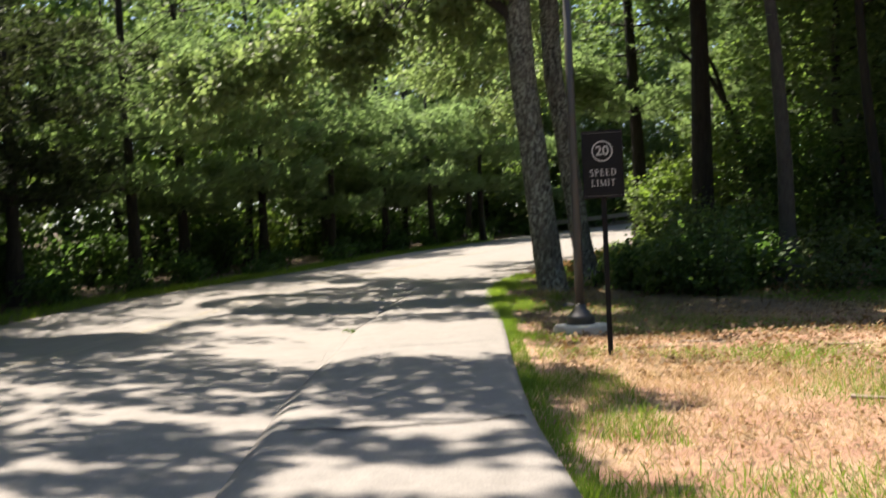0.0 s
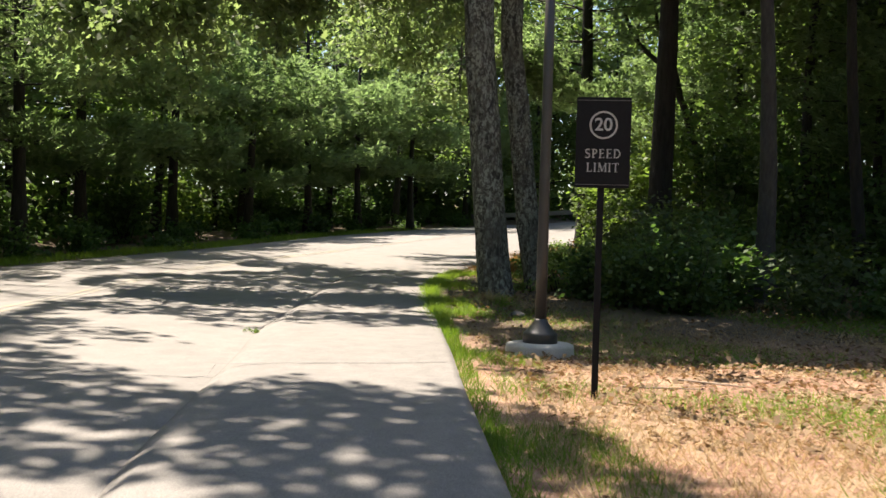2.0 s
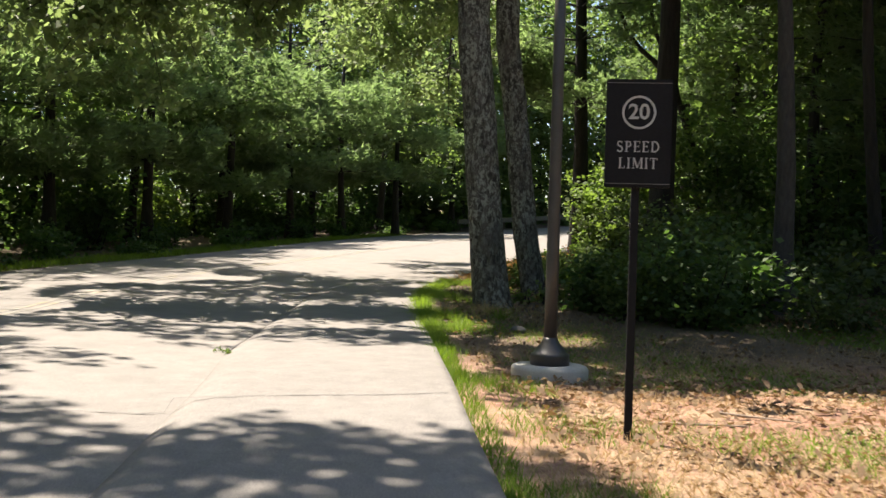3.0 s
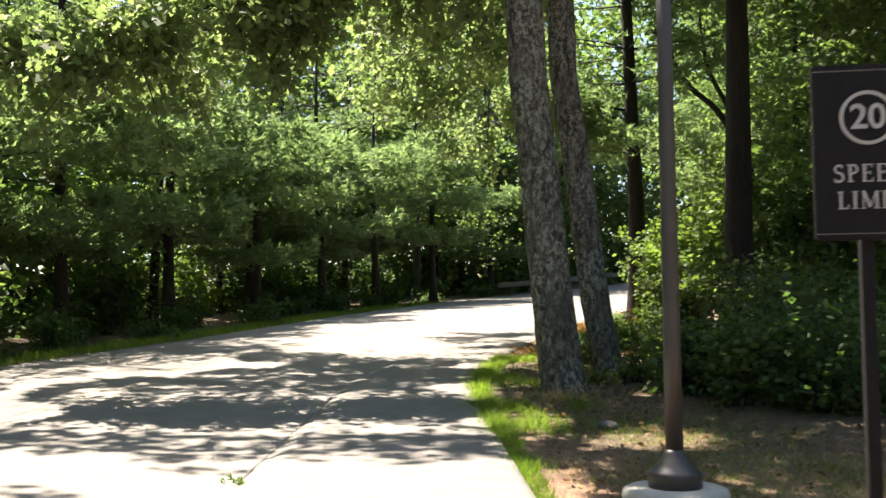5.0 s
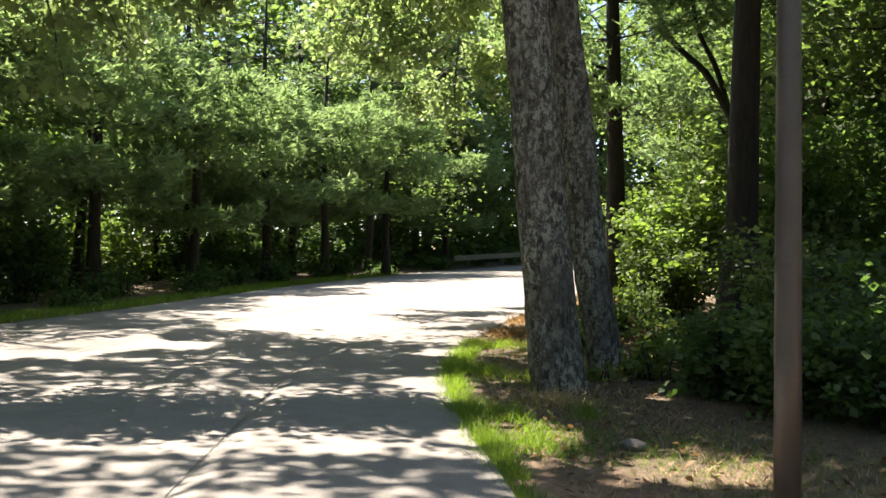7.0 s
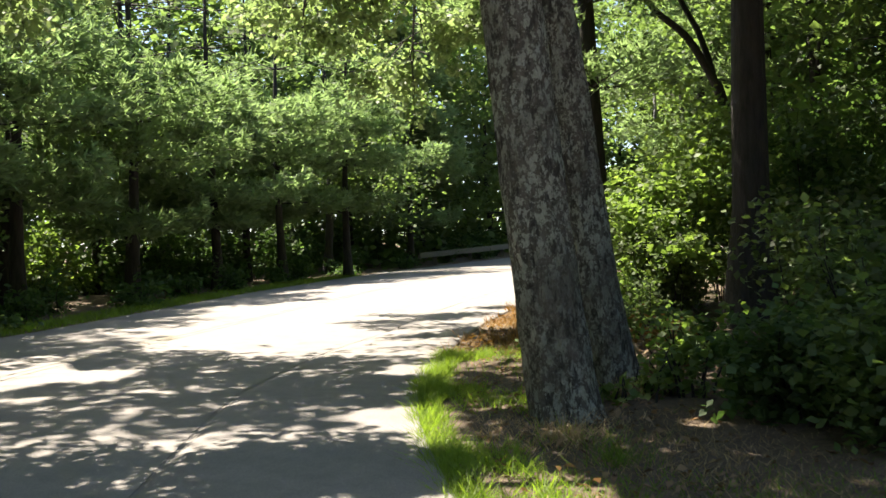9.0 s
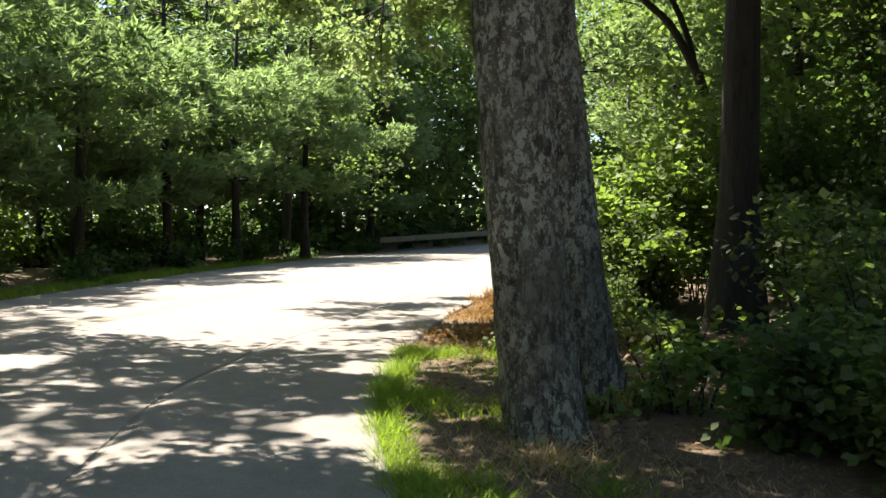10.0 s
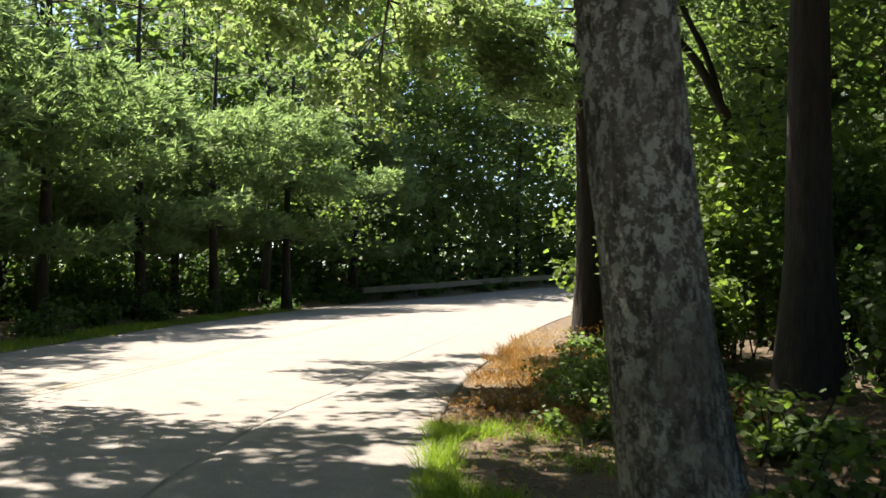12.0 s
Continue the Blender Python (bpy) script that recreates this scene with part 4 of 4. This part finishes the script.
for i in range(105):
    y = rng.uniform(8, 84)
    d = rng.uniform(3.2, 11)
    x = line_x(LEFT, y) - d
    # far, deep shrubs get the pale leaf colour in place of sunlight
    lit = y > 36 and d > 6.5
    shrub(x, y, rng.uniform(1.2, 3.0), rng.uniform(1.0, 1.7), 900 + i, "yellow-green thicket deep in the wood, sunlight put into its leaf colour" if lit else LOW, PALE_LEAF if lit else SHRUB_LEAF, leaf=0.19, clumps=44, per=20)
for i, y in enumerate(np.linspace(10, 78, 34)):
    shrub(line_x(LEFT, y) - 1.9 - 0.7 * math.sin(i * 2.3), y, 0.75 + 0.35 * math.sin(i * 1.7), 0.8, 1050 + i, "low dark undergrowth along the far verge", SHRUB_LEAF, leaf=0.13, clumps=27, per=22)


for i, (x, y, h, r) in enumerate([(0.2, 25.2, 0.5, 0.4), (0.8, 25.6, 0.6, 0.5), (0.5, 27.4, 0.55, 0.45), (0.0, 23.6, 0.35, 0.3), (1.3, 27.6, 0.9, 0.6), (0.6, 29.2, 0.6, 0.4)]):
    shrub(x, y, h, r, 1250 + i, "low green brambles on the verge behind the oaks", TREE_LEAF, 0.08, 36, 26, name="bramble")
for i, (x, y, h) in enumerate([(0.1, 27.2, 0.5), (0.5, 28.6, 0.55), (0.9, 30.4, 0.6), (1.2, 32.5, 0.6), (0.9, 26.0, 0.45), (1.3, 24.4, 0.4), (1.6, 34.5, 0.6)]):
    shrub(x, y, h, 0.45, 1200 + i, "low rust-brown dried fern clump", RUST_LEAF if i % 2 else PALE_LEAF, 0.07, 30, 22, name="fern", group="ferns")


def forked_tree():
    """A dark bent trunk that forks over the shrubs."""
    root = new("forked_tree")
    o = np.array([4.9, 35.0, float(rise(35.0)) - 0.1])
    root.location = o
    lines = (("trunk", [(4.9, 35, 0.8), (4.8, 35, 2.6), (4.5, 34.8, 4.4), (4.1, 34.6, 5.7)], 0.15, 0.11), ("limb", [(4.1, 34.6, 5.65), (3.5, 34.5, 6.7), (2.7, 34.5, 7.5), (2.2, 34.4, 8.6), (2.0, 34.4, 10)], 0.10, 0.04), ("limb", [(4.1, 34.6, 5.6), (3.8, 34.7, 6.8), (3.3, 34.8, 8.0), (3.1, 34.8, 9.6)], 0.085, 0.04))
    for n, (name, keys, r1, r2) in enumerate(lines):
        p = smooth_line(keys, 20) - o
        place(name, tubes_mesh(name, [tube_arrays(p, np.linspace(r1, r2, 20), 10, 0.03, n)]), DARK_BARK, root, smooth=True)
    rs = np.random.default_rng(5)
    cs = np.array([2.4, 34.4, 10.2]) + rs.normal(size=(50, 3)) * np.array([1.4, 1.4, 0.8])
    me = leaves("crown", cs, 0.45, 34, 0.19, rs)
    me.transform(Matrix.Translation(-Vector(o)))
    place("crown", me, TREE_LEAF, root)
    return tagged(root, "dark bent tree forking above sunlit shrubs", "tree", "trees of the wood")


forked_tree()


# ---------------------------------------------------------------- sign
def text_mesh(name, body, size, mat, parent, loc):
    cu = bpy.data.curves.new(name, "FONT")
    cu.body, cu.size, cu.align_x, cu.align_y, cu.extrude = body, size, "CENTER", "CENTER", 0.001
    cu.offset = 0.0022
    ob = bpy.data.objects.new(name, cu)
    me = bpy.data.meshes.new_from_object(ob)
    bpy.data.objects.remove(ob)
    t = place(name, me, mat, parent)
    t.matrix_basis = pose(*loc, 90, 0, 0)
    return t


def arc(cx, cz, rx, rz, a0, a1, n=10):
    return [(cx + rx * math.cos(radians(a0 + (a1 - a0) * k / n)), cz + rz * math.sin(radians(a0 + (a1 - a0) * k / n))) for k in range(n + 1)]


def serif(x, z, half=0.16):
    return ([(x - half, z), (x + half, z)], 0.055)


THICK, THIN = 0.14, 0.06
# each letter: its advance and its strokes (line, width), on a cap height of 1
LETTERS = {
    "S": (0.66, [(arc(0.30, 0.74, 0.20, 0.22, 40, 270), 0.12), (arc(0.30, 0.27, 0.22, 0.25, 90, -140), 0.13), ([(0.47, 0.98), (0.47, 0.78)], 0.05), ([(0.08, 0.02), (0.08, 0.24)], 0.05)]),
    "P": (0.70, [([(0.18, 0), (0.18, 1)], THICK), (arc(0.30, 0.72, 0.26, 0.24, 90, -90), 0.11), ([(0.18, 0.97), (0.32, 0.97)], THIN), ([(0.18, 0.48), (0.32, 0.48)], THIN), serif(0.18, 0.03), serif(0.14, 0.97, 0.12)]),
    "E": (0.72, [([(0.18, 0), (0.18, 1)], THICK), ([(0.05, 0.97), (0.60, 0.97)], THIN), ([(0.18, 0.52), (0.50, 0.52)], THIN), ([(0.05, 0.03), (0.62, 0.03)], THIN), ([(0.59, 1.0), (0.59, 0.80)], 0.05), ([(0.61, 0), (0.61, 0.22)], 0.05), ([(0.49, 0.62), (0.49, 0.42)], 0.05)]),
    "D": (0.84, [([(0.18, 0), (0.18, 1)], THICK), (arc(0.32, 0.50, 0.40, 0.46, 90, -90, 14), 0.13), ([(0.05, 0.97), (0.34, 0.97)], THIN), ([(0.05, 0.03), (0.34, 0.03)], THIN)]),
    "L": (0.68, [([(0.20, 0), (0.20, 1)], THICK), ([(0.05, 0.03), (0.60, 0.03)], THIN), ([(0.59, 0), (0.59, 0.24)], 0.05), serif(0.20, 0.97)]),
    "I": (0.44, [([(0.22, 0), (0.22, 1)], THICK), serif(0.22, 0.97), serif(0.22, 0.03)]),
    "M": (1.02, [([(0.16, 0), (0.16, 1)], THIN), ([(0.18, 1), (0.52, 0.08)], 0.15), ([(0.52, 0.08), (0.86, 1)], THIN), ([(0.88, 0), (0.88, 1)], THICK), serif(0.14, 0.03, 0.13), serif(0.88, 0.03), serif(0.12, 0.97, 0.08), serif(0.92, 0.97, 0.10)]),
    "T": (0.74, [([(0.37, 0), (0.37, 1)], THICK), ([(0.04, 0.97), (0.70, 0.97)], THIN), ([(0.06, 1), (0.06, 0.78)], 0.05), ([(0.68, 1), (0.68, 0.78)], 0.05), serif(0.37, 0.03)]),
}


def roman_word(body, size, mat, parent, cx, y, cz):
    """A word in engraved roman capitals, standing in the board's plane."""
    gap = 0.07
    total = sum(LETTERS[c][0] + gap for c in body) - gap
    bm = bmesh.new()
    x0, layer = -total / 2, 0
    for c in body:
        for line, width in LETTERS[c][1]:
            p = np.array(line, float)
            d = np.gradient(p, axis=0)
            n = np.stack([-d[:, 1], d[:, 0]], 1) / np.linalg.norm(d, axis=1)[:, None] * width / 2
            depth = y - 0.0006 - 0.00006 * layer
            layer += 1
            rows = [[bm.verts.new((cx + (x0 + q[0]) * size, w, cz + (q[1] - 0.5) * size)) for q in e] for w, e in ((y + 0.002, p + n), (depth, p + n), (depth, p - n), (y + 0.002, p - n))]
            for r1, r2 in zip(rows, rows[1:]):
                for k in range(len(p) - 1):
                    bm.faces.new((r1[k], r2[k], r2[k + 1], r1[k + 1]))
        x0 += LETTERS[c][0] + gap
    bmesh.ops.recalc_face_normals(bm, faces=bm.faces)
    return part("word", bm, mat, parent, "engraved pale roman capitals")


def speed_sign():
    root = new("speed_limit_sign")
    z0 = float(rise(10.3)) - 0.1
    root.location = (1.265, 10.3, z0)
    bm = bmesh.new()
    box_into(bm, (-0.026, -0.026, 0), (0.026, 0.026, 2.36), 0.004)
    part("post", bm, BLACK, root, "square black steel post")
    bm = bmesh.new()
    box_into(bm, (-0.203, -0.060, 1.72), (0.217, -0.030, 2.42), 0.006)
    panel = part("panel", bm, BLACK, root, "black sign board")
    for z in (1.745, 2.395):
        bm = bmesh.new()
        box_into(bm, (-0.198, -0.062, z - 0.002), (0.212, -0.059, z + 0.002))
        part("border_line", bm, BORDER, panel, "thin dull grey line")
    bm = bmesh.new()
    n = 48
    rings = [[bm.verts.new((0.007 + r * math.cos(a), yy, 2.205 + r * math.sin(a))) for a in (2 * math.pi * q / n for q in range(n))] for r, yy in ((0.108, -0.059), (0.108, -0.063), (0.094, -0.063), (0.094, -0.059))]
    for a, b in zip(rings, rings[1:]):
        for q in range(n):
            bm.faces.new((a[q], a[(q + 1) % n], b[(q + 1) % n], b[q]))
    part("ring", bm, LETTER, panel, "white ring")
    text_mesh("number", "20", 0.138, LETTER, panel, (0.007, -0.0625, 2.205))
    roman_word("SPEED", 0.070, LETTER, panel, 0.007, -0.0615, 1.985)
    roman_word("LIMIT", 0.070, LETTER, panel, 0.007, -0.0615, 1.878)
    return tagged(root, "black speed limit 20 sign on a square post in dry grass", "road sign")


speed_sign()


# ---------------------------------------------------------------- street lamps
def street_lamp(x, y, label, height, turn):
    root = new("street_lamp")
    root.matrix_basis = pose(x, y, float(ground_z(x, y)) - 0.10, 0, 0, turn)
    part("footing", lathe([(0.375, -0.2), (0.375, 0.195), (0.362, 0.222), (0.335, 0.234), (0.1, 0.238)], 40), CONCRETE, root, "round worn concrete footing")
    part("base_flare", lathe([(0.19, 0.236), (0.19, 0.33), (0.184, 0.345), (0.168, 0.352), (0.132, 0.395), (0.098, 0.437), (0.076, 0.475), (0.066, 0.50)], 36), BRONZE, root, "flared bronze base cover")
    part("pole", lathe([(0.064, 0.48), (0.062, 1.2), (0.056, 3.0), (0.048, height)], 24), BRONZE, root)
    bend = [(0, 0, height - 0.05), (0.02, 0, height + 0.25), (0.16, 0, height + 0.42), (0.36, 0, height + 0.42), (0.50, 0, height + 0.28), (0.52, 0, height + 0.10)]
    v, f = tube_arrays(smooth_line(bend, 24), [0.022] * 24, 10)
    me = bpy.data.meshes.new("arm")
    me.from_pydata(v.tolist(), [], f.tolist())
    place("arm", me, BRONZE, root, smooth=True)
    bm = lathe([(0.20, -0.30), (0.20, -0.28), (0.17, -0.18), (0.10, -0.06), (0.07, 0.0), (0.06, 0.10), (0.02, 0.12)], 28)
    bmesh.ops.translate(bm, vec=(0.52, 0, height + 0.02), verts=bm.verts)
    part("shade", bm, BRONZE, root, "dark bell-shaped shade")
    return tagged(root, label, "street lamp", "street lamps")


street_lamp(0.715, 13.53, "bronze street lamp on a round concrete footing", 6.2, 180)
street_lamp(4.2, 45.0, "bronze street lamp half hidden behind leaves", 6.2, 180)


# ---------------------------------------------------------------- guard rail
def guard_rail():
    root = new("guard_rail")
    p = smooth_line(LEFT, 400)
    d = np.gradient(p, axis=0)
    n = np.stack([-d[:, 1], d[:, 0]], 1) / np.linalg.norm(d, axis=1)[:, None]
    p = p + n * 0.8
    p = p[(p[:, 1] > 60.5) & (p[:, 1] < 86)]
    s = np.concatenate([[0], np.cumsum(np.linalg.norm(np.diff(p, axis=0), axis=1))])
    at = lambda q: np.array([np.interp(q, s, p[:, 0]), np.interp(q, s, p[:, 1])])
    q = 0.0
    while q < s[-1] - 3:
        a, b = at(q), at(q + 2.98)
        za, zb = float(rise(a[1])), float(rise(b[1]))
        for z_lo, z_hi in ((0.40, 0.66),):
            bm = bmesh.new()
            w = np.array([-(b - a)[1], (b - a)[0]]) / np.linalg.norm(b - a) * 0.07
            vs = [bm.verts.new((*(e + w * sgn), z + h)) for e, z in ((a, za), (b, zb)) for sgn in (-1, 1) for h in (z_lo, z_hi)]
            for f in ((0, 1, 3, 2), (4, 6, 7, 5), (0, 4, 5, 1), (2, 3, 7, 6), (1, 5, 7, 3), (0, 2, 6, 4)):
                bm.faces.new([vs[i] for i in f])
            bmesh.ops.recalc_face_normals(bm, faces=bm.faces)
            part("beam", bm, TIMBER, root)
        bm = bmesh.new()
        c = (a + b) / 2 + np.array([-(b - a)[1], (b - a)[0]]) / np.linalg.norm(b - a) * 0.16
        zc = float(rise(c[1]))
        box_into(bm, (c[0] - 0.09, c[1] - 0.09, zc - 0.3), (c[0] + 0.09, c[1] + 0.09, zc + 0.62), 0.01)
        part("post", bm, TIMBER, root)
        q += 3.0
    return tagged(root, "weathered grey timber guard rail along the outer bend", "guard rail")


guard_rail()


# ---------------------------------------------------------------- lines, cracks
mid = smooth_line((LEFT * 0.46 + KERB * 0.54), 60)
for dx in (-0.09, 0.09):
    ribbon("trim_centre_line", [(x + dx, y) for x, y in mid[5:52:3]], 0.10, YELLOW, "worn yellow centre line on the asphalt", "road marking", 0.004, 0.08, 4)
ribbon("trim_joint", [(x - 0.035, y) for x, y in KERB[6:16]], 0.012, JOINT, "gritty joint between road and footpath", "joint", 0.007, 0.45, 5)
ribbon("trim_crack", [(-2.0, 10.2), (-1.2, 10.6), (-0.6, 10.8), (0.0, 11.1)], 0.014, JOINT, "thin crack across the footpath", "crack", 0.005, 0.5, 6)
ribbon("trim_crack", [(-5.5, 9.6), (-4.2, 9.9), (-3.0, 10.0), (-1.9, 10.2)], 0.016, JOINT, "thin crack across the road", "crack", 0.006, 0.5, 7)
ribbon("trim_crack", [(-0.6, 5.75), (0.2, 5.9), (0.9, 6.2)], 0.06, CRACK, "wide dirt-filled crack across the footpath", "crack", 0.006, 0.5, 8)


# ---------------------------------------------------------------- grass
def blades(name, xy, height, width, mat, label, rng, lean=0.5):
    n = len(xy)
    z = ground_z(xy[:, 0], xy[:, 1]) - 0.02
    p = np.concatenate([xy, z[:, None]], 1)
    h = height * rng.uniform(0.5, 1.3, (n, 1))
    a = rng.uniform(0, 6.28, n)
    w = np.stack([np.cos(a), np.sin(a), np.zeros(n)], 1) * width / 2
    tip = p + np.concatenate([rng.normal(size=(n, 2)) * lean * h, h], 1)
    me = soup(name, np.stack([p - w, p + w, tip], 1), 3)
    ob = place(name, me, mat)
    return tagged(ob, label, "grass", kind="stuff")


rng = np.random.default_rng(21)


def along(n, lo, hi, d_lo, d_hi, power=1.0):
    y = rng.uniform(lo, hi, n)
    return np.stack([line_x(EDGE, y) + d_lo + (d_hi - d_lo) * rng.uniform(0, 1, n) ** power, y], 1)


def patchy(p, scale, cut, seed):
    v = np.sin(p[:, 0] * scale + seed) + np.sin(p[:, 1] * scale * 1.3 + seed * 2) + np.sin((p[:, 0] + p[:, 1]) * scale * 0.7 + seed * 3) + rng.normal(size=len(p)) * 0.5
    return p[v > cut]


blades("grass_verge", np.concatenate([along(4500, 2, 17, -0.03, 0.2, 1.2), patchy(along(20000, 2, 17, 0.0, 0.9, 1.6), 2.3, 0.5, 4)]), 0.10, 0.009, GREEN_BLADE, "bright green grass along the footpath edge", rng)
blades("lush_grass", np.concatenate([along(4200, 15.5, 24, -0.06, 0.22, 1.2), patchy(along(13000, 16, 24, -0.06, 0.62, 1.3), 3.4, 0.1, 8), patchy(along(7000, 17, 25, 0.3, 1.8), 2.7, 1.3, 3)]), 0.12, 0.011, LUSH_BLADE, "lush bright green grass hanging over the path edge", rng, 0.75)
blades("grass_patches", patchy(along(42000, 2, 12.5, 0.3, 7), 1.7, 0.95, 2), 0.10, 0.010, GREEN_BLADE, "green tufts in the dry lawn", rng, 0.7)
blades("dry_grass", np.concatenate([along(30000, 1, 9.0, 0.25, 9), patchy(along(30000, 6, 12.5, 0.25, 9), 1.3, 0.2, 12)]), 0.075, 0.010, STRAW_BLADE, "straw-coloured dry lawn grass", rng, 0.9)
blades("shade_grass", patchy(along(34000, 12.8, 19.5, 0.45, 8), 1.6, -0.1, 5), 0.075, 0.010, GREEN_BLADE, "thin grass in the shade of the wood edge", rng, 0.8)
blades("thin_dry_grass", patchy(along(16000, 14, 19.5, 0.4, 8), 1.1, -0.6, 6), 0.07, 0.010, STRAW_BLADE, "thin straw-coloured grass under the wood edge", rng, 0.9)
blades("rust_fronds", patchy(along(9000, 23.5, 36, -0.06, 1.5, 1.2), 3.3, 1.0, 15), 0.19, 0.016, RUST_LEAF, "rust-brown dried fronds at the road edge", rng, 0.7)
blades("rust_grass", patchy(along(9000, 23, 40, -0.05, 1.6), 2.6, 0.5, 7), 0.13, 0.012, STRAW_BLADE, "dry rust-coloured grass at the road edge", rng, 0.7)
y = rng.uniform(5, 52, 16000)
blades("far_verge", np.stack([line_x(LEFT, y) - 0.1 - 1.3 * rng.uniform(0, 1, 16000), y], 1), 0.13, 0.02, LUSH_BLADE, "sunlit green verge across the road", rng)


def litter(name, xy, size, mat, label, rng):
    """Dead leaves lying loose on the ground."""
    n = len(xy)
    p = np.concatenate([xy, (ground_z(xy[:, 0], xy[:, 1]) + rng.uniform(0.0, 0.035, n))[:, None]], 1)
    a = rng.uniform(0, 6.28, n)
    d = np.stack([np.cos(a), np.sin(a), rng.normal(size=n) * 0.35], 1)
    w = np.stack([-np.sin(a), np.cos(a), rng.normal(size=n) * 0.35], 1)
    s = size * rng.uniform(0.5, 1.3, (n, 1))
    me = soup(name, np.stack([p, p + d * s * 0.5 + w * s * 0.3 + np.array([0, 0, 0.012]), p + d * s, p + d * s * 0.5 - w * s * 0.3 + np.array([0, 0, 0.012])], 1), 4)
    return tagged(place(name, me, mat), label, "leaf litter", kind="stuff")


litter("fallen_leaves", along(5500, 12.4, 26, 0.35, 8), 0.075, BROWN_LEAF, "brown dead oak leaves under the trees", rng)
litter("fallen_leaves", along(5000, 8.5, 13.5, 0.5, 8), 0.075, BROWN_LEAF, "curled brown leaves on the bare needle soil", rng)
litter("fallen_leaves", patchy(along(9000, 2, 13, 0.3, 8), 1.1, 0.2, 9), 0.05, BROWN_LEAF, "brown leaf scraps in the dry lawn", rng)
litter("fallen_leaves", along(2400, 24, 34, 0.1, 2.2), 0.08, RUST_LEAF, "rusty dead leaves at the road edge", rng)
for n, (x, y) in enumerate([(-0.3, 18.55), (0.35, 20.3), (0.75, 20.6), (0.0, 17.9)]):
    q = np.array([x, y]) + rng.normal(size=(160, 2)) * 0.10
    blades("grass_tuft", q, 0.20, 0.008, STRAW_BLADE if n != 3 else GREEN_BLADE, "dry grass tuft at the foot of the oaks", rng, 0.8)


def stick(x, y, length, turn, r, label):
    rs = np.random.default_rng(int(abs(x) * 100 + y * 10))
    a = radians(turn)
    z = float(rise(y)) + r * 0.8
    p = limb_points((x, y, z), (math.cos(a), math.sin(a), 0.02), length, rs, 7, 0.0, 0.10)
    p[:, 2] = z + 0.01
    return tagged(place("stick", tubes_mesh("stick", [tube_arrays(p, np.linspace(r, r * 0.4, 7), 6, 0.05)]), TWIG, smooth=True), label, "stick", "fallen sticks")


stick(1.5, 10.75, 0.62, 8, 0.012, "thin pale stick lying on the dry lawn")
stick(2.0, 11.3, 0.55, -25, 0.012, "thin pale stick lying on the dry lawn")
stick(3.4, 10.6, 0.6, 5, 0.014, "dark stick lying on the dry lawn")
stick(3.1, 7.3, 0.5, -15, 0.02, "pale broken stick lying in dry grass")
stick(7.0, 32.3, 1.6, -50, 0.03, "pale dead branch leaning in the shrubs").rotation_euler = (0, 0, 0)


def weed(x, y, h, seed, label):
    return shrub(x, y, h, h * 0.4, seed, label, PALE_LEAF, 0.022, 18, 8, name="weed", group="weeds", stem_mat=PALE_LEAF)


weed(-2.5, 13.6, 0.12, 61, "small pale weed in the kerb joint")
shrub(0.75, 20.2, 0.62, 0.3, 65, "light green broad-leaved seedling beside the oak", PALE_LEAF, 0.10, 27, 12, name="seedling")
shrub(0.3, 20.2, 0.35, 0.16, 66, "small light green seedling between the oaks", PALE_LEAF, 0.09, 9, 8, name="seedling")
for n, (x, y, h, r) in enumerate([(1.35, 19.0, 1.0, 0.55), (1.85, 18.0, 1.25, 0.7), (2.6, 17.6, 1.35, 0.8), (2.3, 20.2, 1.8, 0.7)]):
    shrub(x, y, h, r, 70 + n, "dark broad-leaved shrub at the wood edge", (SHRUB_LEAF, TREE_LEAF)[n % 2], 0.09, 63, 40)
shrub(1.15, 22.4, 0.8, 0.45, 63, "light green leafy seedling under the oaks", PALE_LEAF, 0.10, 26, 16, name="seedling")
shrub(1.75, 18.6, 0.9, 0.6, 64, "dark leafy seedling under the oaks", SHRUB_LEAF, 0.10, 30, 18, name="seedling")
bm = bmesh.new()
bmesh.ops.create_icosphere(bm, subdivisions=3, radius=0.085)
for v in bm.verts:
    v.co = Vector((v.co.x * 1.25, v.co.y * 0.9, v.co.z * 0.65)) * (1 + 0.25 * noise.noise(v.co * 9))
rock = part("rock", bm, STONE)
rock.location = (0.27, 16.7, float(ground_z(0.27, 16.7)) + 0.03)
tagged(rock, "small rounded grey stone on shaded soil", "stone")
